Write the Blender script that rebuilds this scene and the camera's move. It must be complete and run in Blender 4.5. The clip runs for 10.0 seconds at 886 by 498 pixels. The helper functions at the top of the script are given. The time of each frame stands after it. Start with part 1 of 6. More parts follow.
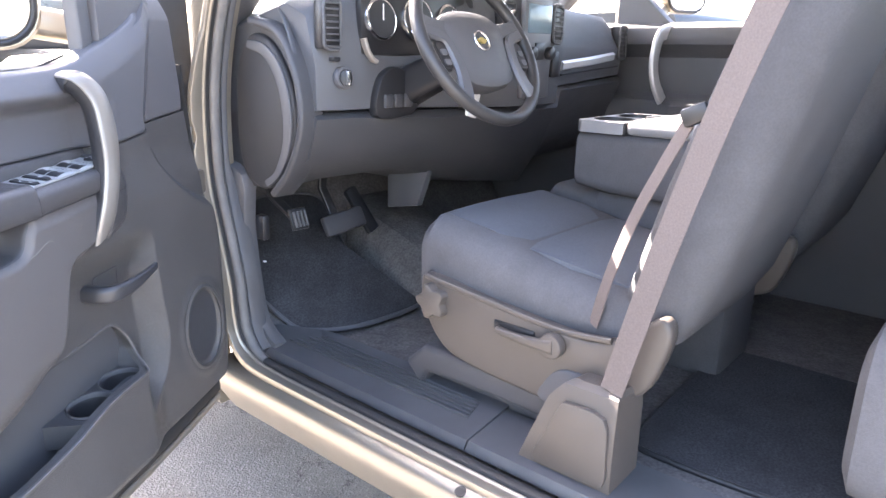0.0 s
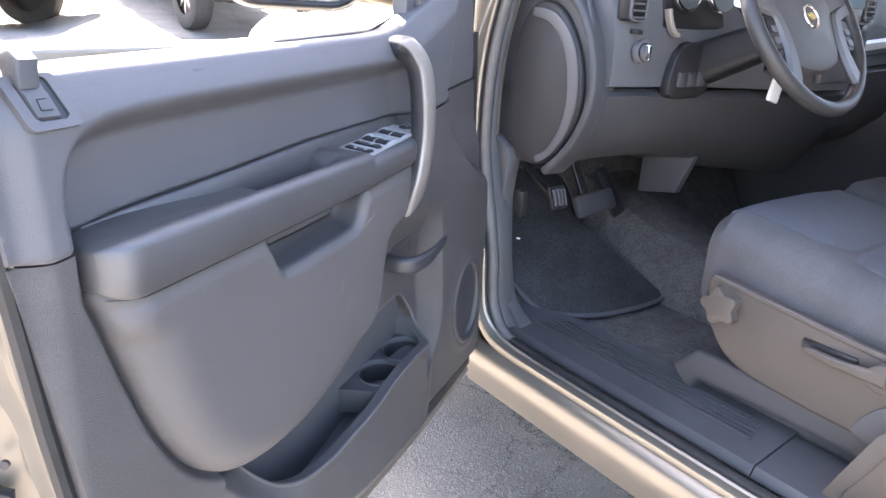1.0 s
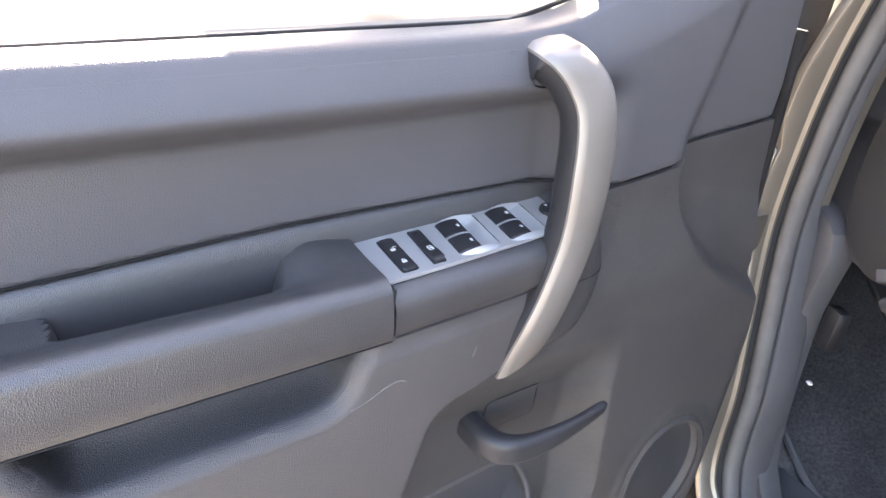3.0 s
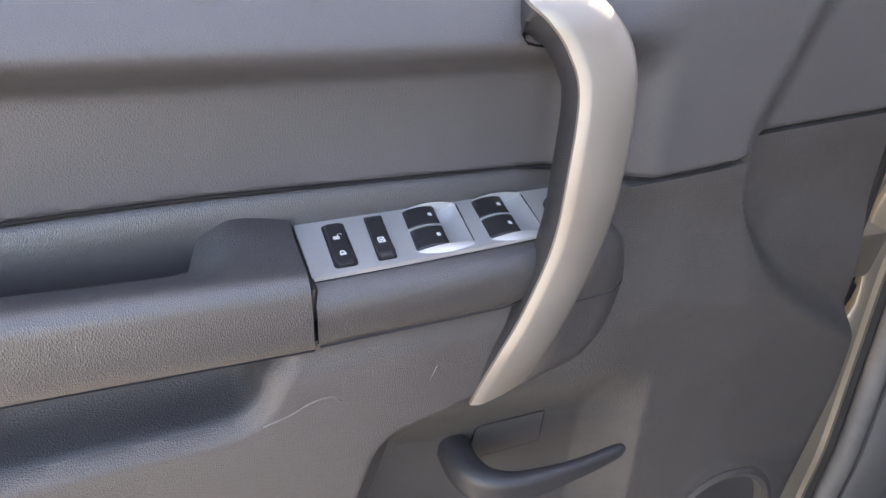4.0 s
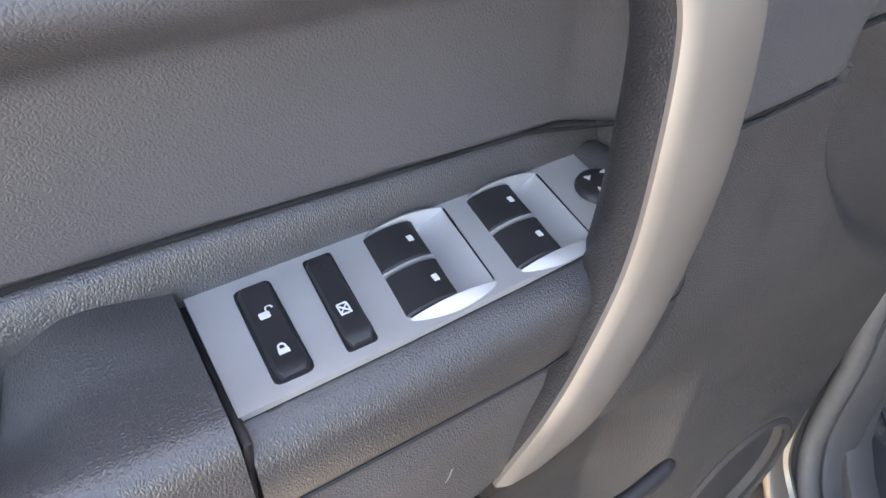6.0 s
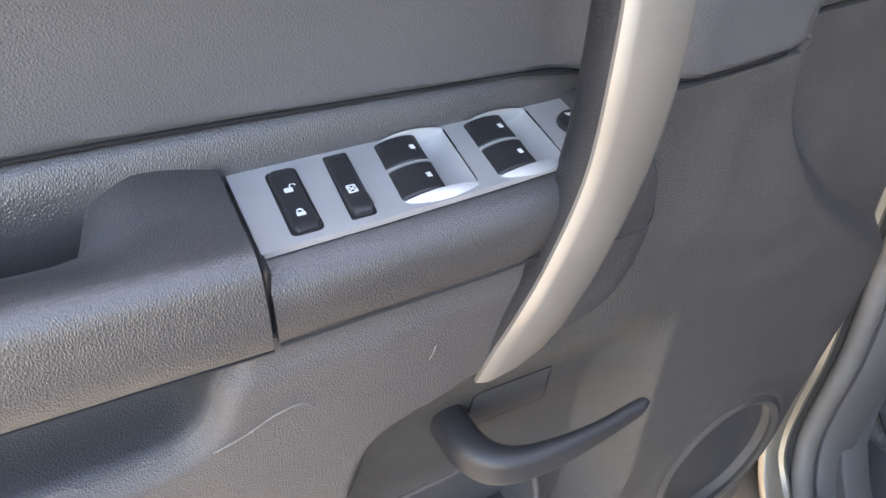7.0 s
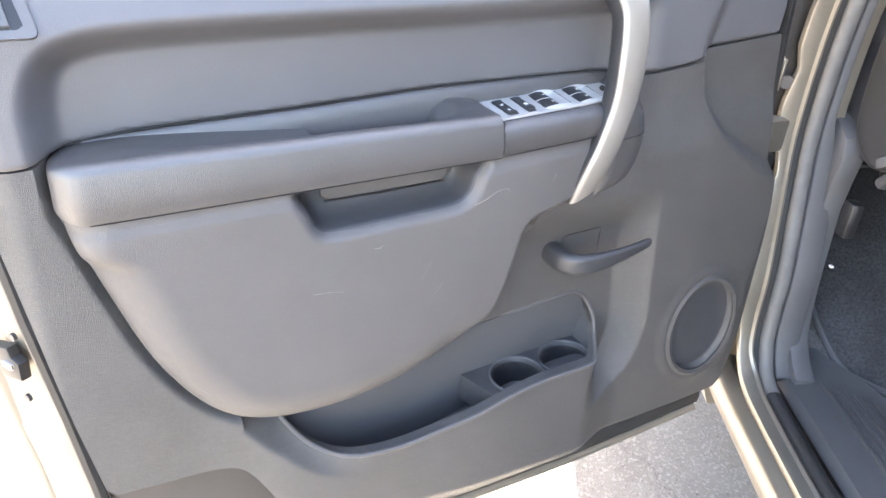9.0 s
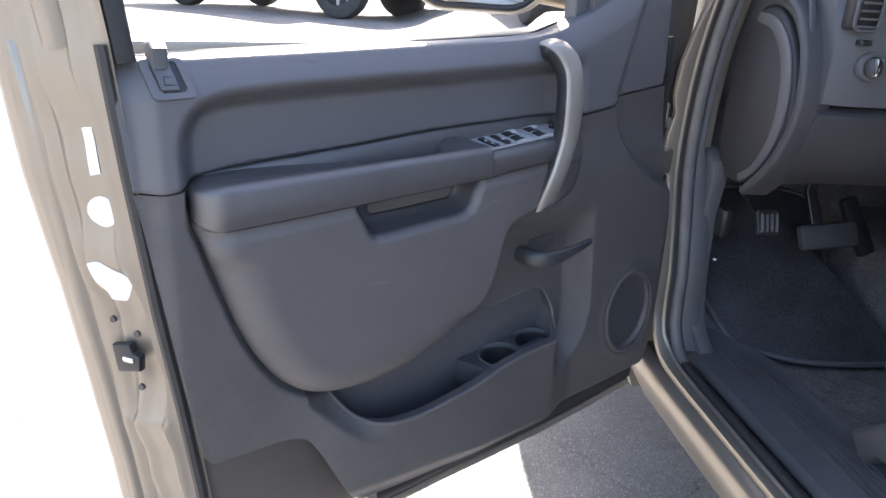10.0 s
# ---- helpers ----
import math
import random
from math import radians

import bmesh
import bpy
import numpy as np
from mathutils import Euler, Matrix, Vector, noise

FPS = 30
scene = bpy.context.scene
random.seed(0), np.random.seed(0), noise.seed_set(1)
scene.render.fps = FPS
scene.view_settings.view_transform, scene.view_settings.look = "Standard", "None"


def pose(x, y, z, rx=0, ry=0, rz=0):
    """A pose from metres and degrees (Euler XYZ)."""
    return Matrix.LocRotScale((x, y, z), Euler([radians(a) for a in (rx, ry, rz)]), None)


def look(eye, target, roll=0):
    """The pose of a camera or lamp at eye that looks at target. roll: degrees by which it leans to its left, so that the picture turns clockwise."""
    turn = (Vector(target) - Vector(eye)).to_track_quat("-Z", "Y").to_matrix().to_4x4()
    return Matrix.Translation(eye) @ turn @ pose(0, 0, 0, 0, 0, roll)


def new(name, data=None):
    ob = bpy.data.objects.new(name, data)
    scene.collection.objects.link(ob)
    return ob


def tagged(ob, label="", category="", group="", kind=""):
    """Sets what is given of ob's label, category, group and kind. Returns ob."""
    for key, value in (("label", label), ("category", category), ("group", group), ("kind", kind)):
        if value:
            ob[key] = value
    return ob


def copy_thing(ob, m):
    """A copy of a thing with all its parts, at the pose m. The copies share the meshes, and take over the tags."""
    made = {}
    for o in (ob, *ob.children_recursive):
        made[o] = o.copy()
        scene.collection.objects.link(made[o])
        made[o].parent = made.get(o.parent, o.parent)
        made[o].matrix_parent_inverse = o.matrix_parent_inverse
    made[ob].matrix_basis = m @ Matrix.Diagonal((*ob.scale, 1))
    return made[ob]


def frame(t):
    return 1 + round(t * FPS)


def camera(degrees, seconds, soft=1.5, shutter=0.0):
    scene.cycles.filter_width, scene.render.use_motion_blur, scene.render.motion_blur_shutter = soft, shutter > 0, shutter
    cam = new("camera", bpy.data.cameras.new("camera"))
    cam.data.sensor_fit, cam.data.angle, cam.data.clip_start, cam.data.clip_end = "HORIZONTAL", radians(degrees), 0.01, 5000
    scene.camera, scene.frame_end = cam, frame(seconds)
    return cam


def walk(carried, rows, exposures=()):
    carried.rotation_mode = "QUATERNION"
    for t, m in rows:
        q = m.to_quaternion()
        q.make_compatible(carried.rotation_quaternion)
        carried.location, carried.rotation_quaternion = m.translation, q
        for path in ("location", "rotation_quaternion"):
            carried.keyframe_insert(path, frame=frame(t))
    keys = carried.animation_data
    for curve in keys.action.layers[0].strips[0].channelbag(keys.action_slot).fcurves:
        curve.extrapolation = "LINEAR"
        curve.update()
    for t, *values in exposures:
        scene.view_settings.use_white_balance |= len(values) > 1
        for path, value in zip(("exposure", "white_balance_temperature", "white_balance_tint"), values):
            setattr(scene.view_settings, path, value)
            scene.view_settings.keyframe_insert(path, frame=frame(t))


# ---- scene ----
cam = camera(65.7, 10.0)
PATH = [
    (0, (-0.363, -0.831, 1.394), (1.53, -0.487, 0.846), 1.1),
    (0.5, (-0.439, -0.582, 1.398), (1.373, 0.009, 0.791), 1.9),
    (1, (-0.354, -0.54, 1.397), (1.381, 0.209, 0.742), 3.1),
    (1.5, (-0.144, -0.562, 1.409), (1.423, 0.458, 0.699), 5.9),
    (2, (0.028, -0.535, 1.428), (1.444, 0.629, 0.629), 7.5),
    (2.5, (0.194, -0.441, 1.446), (1.494, 0.82, 0.596), 7.5),
    (2.7, (0.241, -0.418, 1.446), (1.439, 0.927, 0.577), 6.5),
    (3.8, (0.448, -0.385, 1.439), (1.207, 1.159, 0.418), 9.1),
    (4, (0.465, -0.367, 1.419), (1.183, 1.198, 0.401), 7.2),
    (4.5, (0.479, -0.276, 1.402), (1.262, 1.172, 0.266), 6.6),
    (5, (0.493, -0.203, 1.389), (1.386, 1.129, 0.195), 6.6),
    (5.2, (0.502, -0.182, 1.383), (1.392, 1.121, 0.154), 5.8),
    (6.3, (0.51, -0.17, 1.377), (1.413, 1.084, 0.108), 5.9),
    (6.5, (0.499, -0.186, 1.376), (1.435, 1.077, 0.139), 7.2),
    (7, (0.487, -0.253, 1.371), (1.316, 1.096, 0.149), 7.0),
    (7.5, (0.472, -0.354, 1.37), (1.16, 1.082, 0.159), 6.4),
    (8, (0.404, -0.442, 1.376), (1.044, 1.07, 0.234), 4.6),
    (8.5, (0.245, -0.56, 1.405), (0.988, 0.98, 0.367), 3.4),
    (9, (0.101, -0.693, 1.417), (0.964, 0.86, 0.499), 4.1),
    (9.5, (-0.052, -0.825, 1.419), (0.922, 0.731, 0.626), 3.8),
    (10, (-0.211, -0.844, 1.429), (0.965, 0.607, 0.714), 3.6),
]
EXPOSURES = [(0, 4.5, 7070, 18), (0.5, 4.75, 7070, 19), (1, 4.2, 6970, 18), (1.5, 4.08, 7070, 17), (2.5, 4.35, 7370, 18), (4, 3.96, 8220, 18), (5, 4.2, 8250, 17), (6.5, 4.06, 8150, 16), (7.5, 4.56, 8200, 14), (8.5, 5.04, 8050, 13), (9, 4.81, 7700, 14), (9.5, 4.26, 7300, 15), (10, 3.2, 6650, 15)]
walk(cam, [(t, look(eye, target, roll)) for t, eye, target, roll in PATH], EXPOSURES)

# ---- light ----
world = bpy.data.worlds.new("sky_world")
scene.world = world
world.use_nodes = True
wn = world.node_tree
sky = wn.nodes.new("ShaderNodeTexSky")
sky.sky_type = "NISHITA"
sky.sun_disc = False
sky.sun_elevation = radians(42)
sky.sun_rotation = radians(36.5)
sky.air_density, sky.dust_density, sky.ozone_density = 1.0, 2.5, 0.8
wn.nodes["Background"].inputs["Strength"].default_value = 0.09
wn.links.new(sky.outputs["Color"], wn.nodes["Background"].inputs["Color"])
sun = new("sun", bpy.data.lights.new("sun", "SUN"))
sun.data.energy, sun.data.angle, sun.data.color = 5.0, radians(0.5), (1.0, 0.945, 0.87)
sun.matrix_world = look((0, 0, 0), (-math.sin(radians(36.5)) * math.cos(radians(42)), -math.cos(radians(36.5)) * math.cos(radians(42)), -math.sin(radians(42))))


# ---- materials ----
def mat(name, colour, rough=0.6, metal=0.0, grain=0.0, grain_size=0.0015, patch=0.12, patch_size=0.08, kind="noise",
        coat=0.0, coat_rough=0.08, second=None, dirt=0.0, spec=0.5, fine=0.0, stretch=None):
    """A procedural surface: two scales of colour variation, roughness wear and a fine relief, in metres."""
    m = bpy.data.materials.new(name)
    m.use_nodes = True
    nt = m.node_tree
    N, L = nt.nodes, nt.links
    b = N["Principled BSDF"]
    b.inputs["Metallic"].default_value = metal
    b.inputs["Specular IOR Level"].default_value = spec
    b.inputs["Coat Weight"].default_value = coat
    b.inputs["Coat Roughness"].default_value = coat_rough
    geo = N.new("ShaderNodeTexCoord")
    big = N.new("ShaderNodeTexNoise")
    big.inputs["Scale"].default_value = 1 / patch_size
    big.inputs["Detail"].default_value = 5
    big.inputs["Roughness"].default_value = 0.65
    L.new(geo.outputs["Object"], big.inputs["Vector"])
    small = N.new("ShaderNodeTexNoise")
    small.inputs["Scale"].default_value = 1 / (grain_size * 2.5)
    small.inputs["Detail"].default_value = 3
    L.new(geo.outputs["Object"], small.inputs["Vector"])
    mix = N.new("ShaderNodeMix")
    mix.data_type = "RGBA"
    lo = [c * (1 - patch) for c in colour]
    hi = [min(1, c * (1 + patch)) for c in (second or colour)]
    mix.inputs["A"].default_value = (*lo, 1)
    mix.inputs["B"].default_value = (*hi, 1)
    ramp = N.new("ShaderNodeMapRange")
    ramp.inputs["From Min"].default_value, ramp.inputs["From Max"].default_value = 0.3, 0.7
    L.new(big.outputs["Fac"], ramp.inputs["Value"])
    L.new(ramp.outputs["Result"], mix.inputs["Factor"])
    fm = N.new("ShaderNodeMix")
    fm.data_type, fm.blend_type = "RGBA", "MULTIPLY"
    fm.inputs["Factor"].default_value = 1.0
    fr = N.new("ShaderNodeMapRange")
    fr.inputs["From Min"].default_value, fr.inputs["From Max"].default_value = 0.25, 0.75
    fr.inputs["To Min"].default_value, fr.inputs["To Max"].default_value = 1 - fine, 1 + fine
    L.new(small.outputs["Fac"], fr.inputs["Value"])
    L.new(mix.outputs["Result"], fm.inputs["A"])
    L.new(fr.outputs["Result"], fm.inputs["B"])
    out = fm.outputs["Result"]
    if dirt:
        d = N.new("ShaderNodeTexNoise")
        d.inputs["Scale"].default_value = 22
        d.inputs["Detail"].default_value = 8
        d.inputs["Roughness"].default_value = 0.8
        L.new(geo.outputs["Object"], d.inputs["Vector"])
        dr = N.new("ShaderNodeMapRange")
        dr.inputs["From Min"].default_value, dr.inputs["From Max"].default_value = 0.52, 0.72
        dr.inputs["To Max"].default_value = dirt
        L.new(d.outputs["Fac"], dr.inputs["Value"])
        dm = N.new("ShaderNodeMix")
        dm.data_type = "RGBA"
        dm.inputs["B"].default_value = (0.2, 0.18, 0.155, 1)
        L.new(dr.outputs["Result"], dm.inputs["Factor"])
        L.new(out, dm.inputs["A"])
        out = dm.outputs["Result"]
    L.new(out, b.inputs["Base Color"])
    rr = N.new("ShaderNodeMapRange")
    rr.inputs["From Min"].default_value, rr.inputs["From Max"].default_value = 0.3, 0.7
    rr.inputs["To Min"].default_value, rr.inputs["To Max"].default_value = max(0.02, rough * 0.85), min(1, rough * 1.12)
    L.new(big.outputs["Fac"], rr.inputs["Value"])
    L.new(rr.outputs["Result"], b.inputs["Roughness"])
    if grain:
        bump = N.new("ShaderNodeBump")
        bump.inputs["Strength"].default_value = 1.0
        bump.inputs["Distance"].default_value = grain
        if kind == "leather":
            v = N.new("ShaderNodeTexVoronoi")
            v.feature = "DISTANCE_TO_EDGE"
            v.inputs["Scale"].default_value = 1 / grain_size
            warp = N.new("ShaderNodeMix")
            warp.data_type, warp.blend_type = "RGBA", "LINEAR_LIGHT"
            warp.inputs["Factor"].default_value = grain_size * (0.35 if stretch else 0.7)
            L.new(geo.outputs["Object"], warp.inputs["A"])
            L.new(small.outputs["Color"], warp.inputs["B"])
            L.new(warp.outputs["Result"], v.inputs["Vector"])
            if stretch:
                mp = N.new("ShaderNodeMapping")
                mp.inputs["Scale"].default_value = stretch
                mp.inputs["Rotation"].default_value = (0.15, 0.35, 0.0)
                L.new(warp.outputs["Result"], mp.inputs["Vector"])
                L.new(mp.outputs["Vector"], v.inputs["Vector"])
            cl = N.new("ShaderNodeMapRange")
            cl.inputs["From Max"].default_value = 0.35
            L.new(v.outputs["Distance"], cl.inputs["Value"])
            L.new(cl.outputs["Result"], bump.inputs["Height"])
        elif kind == "weave":
            w = N.new("ShaderNodeTexVoronoi")
            w.inputs["Scale"].default_value = 1 / grain_size
            L.new(geo.outputs["Object"], w.inputs["Vector"])
            L.new(w.outputs["Distance"], bump.inputs["Height"])
        else:
            L.new(small.outputs["Fac"], bump.inputs["Height"])
        L.new(bump.outputs["Normal"], b.inputs["Normal"])
    return m


M = {
    "trim": mat("moulded grey trim", (0.106, 0.099, 0.098), 0.42, grain=0.00024, grain_size=0.0016, kind="leather", patch=0.08, patch_size=0.15, dirt=0.05),
    "upper": mat("upper door trim", (0.104, 0.102, 0.109), 0.41, grain=0.00015, grain_size=0.0017, kind="leather", patch=0.06, patch_size=0.2),
    "soft": mat("grained armrest vinyl", (0.066, 0.063, 0.065), 0.35, spec=1.0, grain=0.00018, grain_size=0.0013, kind="leather", patch=0.08, patch_size=0.1, fine=0.06, stretch=(1.0, 0.8, 0.62)),
    "carpet_trim": mat("scuffed lower trim", (0.080, 0.076, 0.075), 0.44, grain=0.00032, grain_size=0.0018, kind="leather", patch=0.12, patch_size=0.05, fine=0.08, dirt=0.13),
    "scuff": mat("pale scratch", (0.21, 0.195, 0.175), 0.8, patch=0.4, patch_size=0.01),
    "black": mat("black plastic", (0.018, 0.018, 0.020), 0.38, grain=0.0001, grain_size=0.001, patch=0.15),
    "button": mat("satin black switch plastic", (0.026, 0.026, 0.029), 0.40, grain=0.00005, grain_size=0.0008, patch=0.15, patch_size=0.02),
    "dark": mat("deep recess plastic", (0.030, 0.030, 0.034), 0.6, spec=0.25, grain=0.0002, grain_size=0.002, kind="leather"),
    "rubber": mat("black door rubber", (0.022, 0.022, 0.023), 0.55, grain=0.0002, grain_size=0.003, patch=0.3, patch_size=0.03),
    "seal": mat("grey dusty door seal", (0.13, 0.127, 0.125), 0.6, grain=0.0002, grain_size=0.003, patch=0.2, patch_size=0.05),
    "silver": mat("satin silver paint", (0.62, 0.62, 0.625), 0.36, metal=0.55, patch=0.05, patch_size=0.05, grain=0.00002, grain_size=0.0006),
    "champagne": mat("satin pewter handle paint", (0.31, 0.284, 0.257), 0.42, metal=0.5, patch=0.06, patch_size=0.06, grain=0.00002, grain_size=0.0006),
    "bolster": mat("charcoal knee bolster plastic", (0.055, 0.055, 0.060), 0.46, grain=0.0002, grain_size=0.0018, kind="leather", patch=0.1, patch_size=0.15),
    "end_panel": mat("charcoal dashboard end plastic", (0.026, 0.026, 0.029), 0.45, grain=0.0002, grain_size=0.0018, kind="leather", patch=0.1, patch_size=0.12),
    "lever": mat("charcoal satin plastic", (0.042, 0.042, 0.046), 0.36, grain=0.00008, grain_size=0.0012, kind="leather", patch=0.12, patch_size=0.05, dirt=0.05),
    "chrome": mat("bright chrome", (0.8, 0.8, 0.82), 0.12, metal=1.0, patch=0.04),
    "paint": mat("pewter metallic body paint", (0.285, 0.256, 0.216), 0.40, metal=0.65, coat=0.25, coat_rough=0.22, patch=0.05, patch_size=0.12),
    "white": mat("white printed symbol", (0.75, 0.75, 0.75), 0.5, patch=0.05),
    "paper": mat("pale off-white surface", (0.75, 0.74, 0.70), 0.6, patch=0.06, patch_size=0.02),
    "sill": mat("ribbed grey sill plastic", (0.068, 0.069, 0.074), 0.38, spec=0.6, patch=0.12, patch_size=0.06),
    "carpet": mat("dark grey carpet", (0.130, 0.122, 0.119), 0.95, grain=0.002, grain_size=0.003, patch=0.25, patch_size=0.06, fine=0.25, spec=0.1),
    "mat": mat("black carpet mat", (0.052, 0.052, 0.056), 0.95, grain=0.0015, grain_size=0.002, patch=0.25, patch_size=0.1, fine=0.4, spec=0.15),
    "cloth": mat("charcoal woven seat cloth", (0.086, 0.086, 0.092), 0.9, grain=0.0004, grain_size=0.0015, kind="weave", patch=0.14, patch_size=0.1, fine=0.10, spec=0.2),
    "cloth_blue": mat("slate blue seat insert cloth", (0.092, 0.100, 0.116), 0.9, grain=0.0004, grain_size=0.0018, kind="weave", patch=0.10, patch_size=0.1, fine=0.10, spec=0.2),
    "webbing": mat("taupe belt webbing", (0.108, 0.087, 0.082), 0.75, grain=0.0003, grain_size=0.0012, kind="weave", patch=0.08, fine=0.15),
    "seat_trim": mat("taupe grey seat side plastic", (0.078, 0.066, 0.058), 0.45, grain=0.0001, grain_size=0.0012, kind="leather", patch=0.06),
    "lid": mat("pale grey console lid vinyl", (0.21, 0.21, 0.218), 0.42, grain=0.00015, grain_size=0.0018, kind="leather", patch=0.06),
    "dash": mat("grey dashboard plastic", (0.078, 0.080, 0.087), 0.44, grain=0.0002, grain_size=0.0018, kind="leather", patch=0.06, patch_size=0.15),
    "dash_dark": mat("dark lower dashboard plastic", (0.080, 0.080, 0.086), 0.52, grain=0.0002, grain_size=0.0018, kind="leather", patch=0.08, patch_size=0.15),
    "dash_trim": mat("smoke grey satin trim", (0.105, 0.105, 0.113), 0.42, metal=0.2, patch=0.05),
    "wheel_leather": mat("dark smooth wheel leather", (0.035, 0.034, 0.035), 0.36, grain=0.0001, grain_size=0.0015, kind="leather"),
    "gold": mat("gold emblem enamel", (0.65, 0.5, 0.18), 0.3, metal=0.6),
    "screen": mat("blue-grey display glass", (0.16, 0.22, 0.26), 0.1, patch=0.05),
    "headliner": mat("pale grey headliner cloth", (0.45, 0.44, 0.43), 0.95, grain=0.0003, grain_size=0.002),
    "suv": mat("dark green-grey car paint", (0.06, 0.06, 0.058), 0.3, coat=0.7, patch=0.1),
    "car_blue": mat("steel blue car paint", (0.16, 0.25, 0.36), 0.3, coat=0.7, patch=0.08),
    "car_white": mat("white car paint", (0.7, 0.7, 0.7), 0.3, coat=0.7, patch=0.05),
    "tyre": mat("dusty tyre rubber", (0.05, 0.048, 0.046), 0.8, grain=0.002, grain_size=0.01, patch=0.3, patch_size=0.05),
    "alloy": mat("machined alloy", (0.45, 0.45, 0.46), 0.3, metal=0.9),
}


def asphalt():
    """Worn grey asphalt with pale stone chips, cracks and large stains."""
    m = bpy.data.materials.new("worn asphalt")
    m.use_nodes = True
    N, L = m.node_tree.nodes, m.node_tree.links
    b = N["Principled BSDF"]
    b.inputs["Roughness"].default_value = 0.85
    b.inputs["Specular IOR Level"].default_value = 0.3
    co = N.new("ShaderNodeTexCoord").outputs["Object"]

    def noise_at(scale, detail=4, rough=0.6):
        n = N.new("ShaderNodeTexNoise")
        n.inputs["Scale"].default_value, n.inputs["Detail"].default_value, n.inputs["Roughness"].default_value = scale, detail, rough
        L.new(co, n.inputs["Vector"])
        return n

    def ramp(src, a, z, lo, hi):
        r = N.new("ShaderNodeMapRange")
        r.inputs["From Min"].default_value, r.inputs["From Max"].default_value = a, z
        r.inputs["To Min"].default_value, r.inputs["To Max"].default_value = lo, hi
        L.new(src, r.inputs["Value"])
        return r.outputs["Result"]

    def mixed(fac, a, c):
        x = N.new("ShaderNodeMix")
        x.data_type = "RGBA"
        L.new(fac, x.inputs["Factor"])
        for slot, v in (("A", a), ("B", c)):
            if isinstance(v, tuple):
                x.inputs[slot].default_value = (*v, 1)
            else:
                L.new(v, x.inputs[slot])
        return x.outputs["Result"]

    stone = N.new("ShaderNodeTexVoronoi")
    stone.inputs["Scale"].default_value = 150
    L.new(co, stone.inputs["Vector"])
    base = mixed(ramp(noise_at(1.7).outputs["Fac"], 0.35, 0.65, 0, 1), (0.122, 0.117, 0.110), (0.185, 0.178, 0.168))
    chip = mixed(ramp(stone.outputs["Color"], 0.60, 0.98, 0, 0.60), base, (0.29, 0.28, 0.265))
    pits = mixed(ramp(noise_at(60, 5, 0.75).outputs["Fac"], 0.42, 0.30, 0, 0.9), chip, (0.05, 0.05, 0.05))
    crack = N.new("ShaderNodeTexVoronoi")
    crack.feature = "DISTANCE_TO_EDGE"
    crack.inputs["Scale"].default_value = 0.42
    warp = N.new("ShaderNodeMix")
    warp.data_type, warp.blend_type = "RGBA", "LINEAR_LIGHT"
    warp.inputs["Factor"].default_value = 0.16
    L.new(co, warp.inputs["A"])
    L.new(noise_at(4, 6, 0.7).outputs["Color"], warp.inputs["B"])
    L.new(warp.outputs["Result"], crack.inputs["Vector"])
    line = ramp(crack.outputs["Distance"], 0.0, 0.0035, 0.8, 0)
    fine_ = N.new("ShaderNodeTexVoronoi")
    fine_.feature = "DISTANCE_TO_EDGE"
    fine_.inputs["Scale"].default_value = 2.3
    L.new(warp.outputs["Result"], fine_.inputs["Vector"])
    hair = N.new("ShaderNodeMath")
    hair.operation = "MULTIPLY"
    L.new(ramp(fine_.outputs["Distance"], 0.0, 0.010, 0.75, 0), hair.inputs[0])
    L.new(ramp(noise_at(1.1, 3).outputs["Fac"], 0.48, 0.60, 0, 1), hair.inputs[1])
    col = mixed(hair.outputs["Value"], mixed(line, pits, (0.03, 0.03, 0.03)), (0.035, 0.035, 0.034))
    L.new(col, b.inputs["Base Color"])
    bump = N.new("ShaderNodeBump")
    bump.inputs["Distance"].default_value = 0.004
    L.new(stone.outputs["Distance"], bump.inputs["Height"])
    L.new(bump.outputs["Normal"], b.inputs["Normal"])
    return m


def glass():
    m = bpy.data.materials.new("tinted window glass")
    m.use_nodes = True
    b = m.node_tree.nodes["Principled BSDF"]
    b.inputs["Base Color"].default_value = (0.93, 0.96, 0.95, 1)
    b.inputs["Roughness"].default_value = 0.02
    b.inputs["Transmission Weight"].default_value = 1.0
    b.inputs["IOR"].default_value = 1.45
    return m


M["asphalt"] = asphalt()
M["glass"] = glass()

# ---- building helpers ----
TRUCK = Matrix.Translation((1.204, -0.098, 0)) @ Matrix.Rotation(radians(-30), 4, "Z")   # x to the truck's right, y ahead


def thing(name, base=(0, 0, 0), label="", category="", group="", kind="", space=None):
    """An Empty at the thing's base; its parts are given in the same space as base."""
    e = new(name)
    e.empty_display_size = 0.1
    e.matrix_world = (space or Matrix()) @ Matrix.Translation(base)
    e["shift"] = [-c for c in base]
    return tagged(e, label, category, group, kind)


def part(name, bm, material, parent, label="", sharp=38, smooth=True):
    """Links a bmesh as one mesh object under a thing or a part."""
    me = bpy.data.meshes.new(name)
    if smooth:
        for f in bm.faces:
            f.smooth = True
    bm.normal_update()
    bm.to_mesh(me)
    bm.free()
    if smooth:
        me.set_sharp_from_angle(angle=radians(sharp))
    for m in material if isinstance(material, (list, tuple)) else [material]:
        me.materials.append(m)
    ob = new(name, me)
    ob.parent = parent
    if parent is not None and parent.type == "EMPTY":
        ob.matrix_parent_inverse = Matrix.Translation(Vector(parent["shift"]))
    return tagged(ob, label)


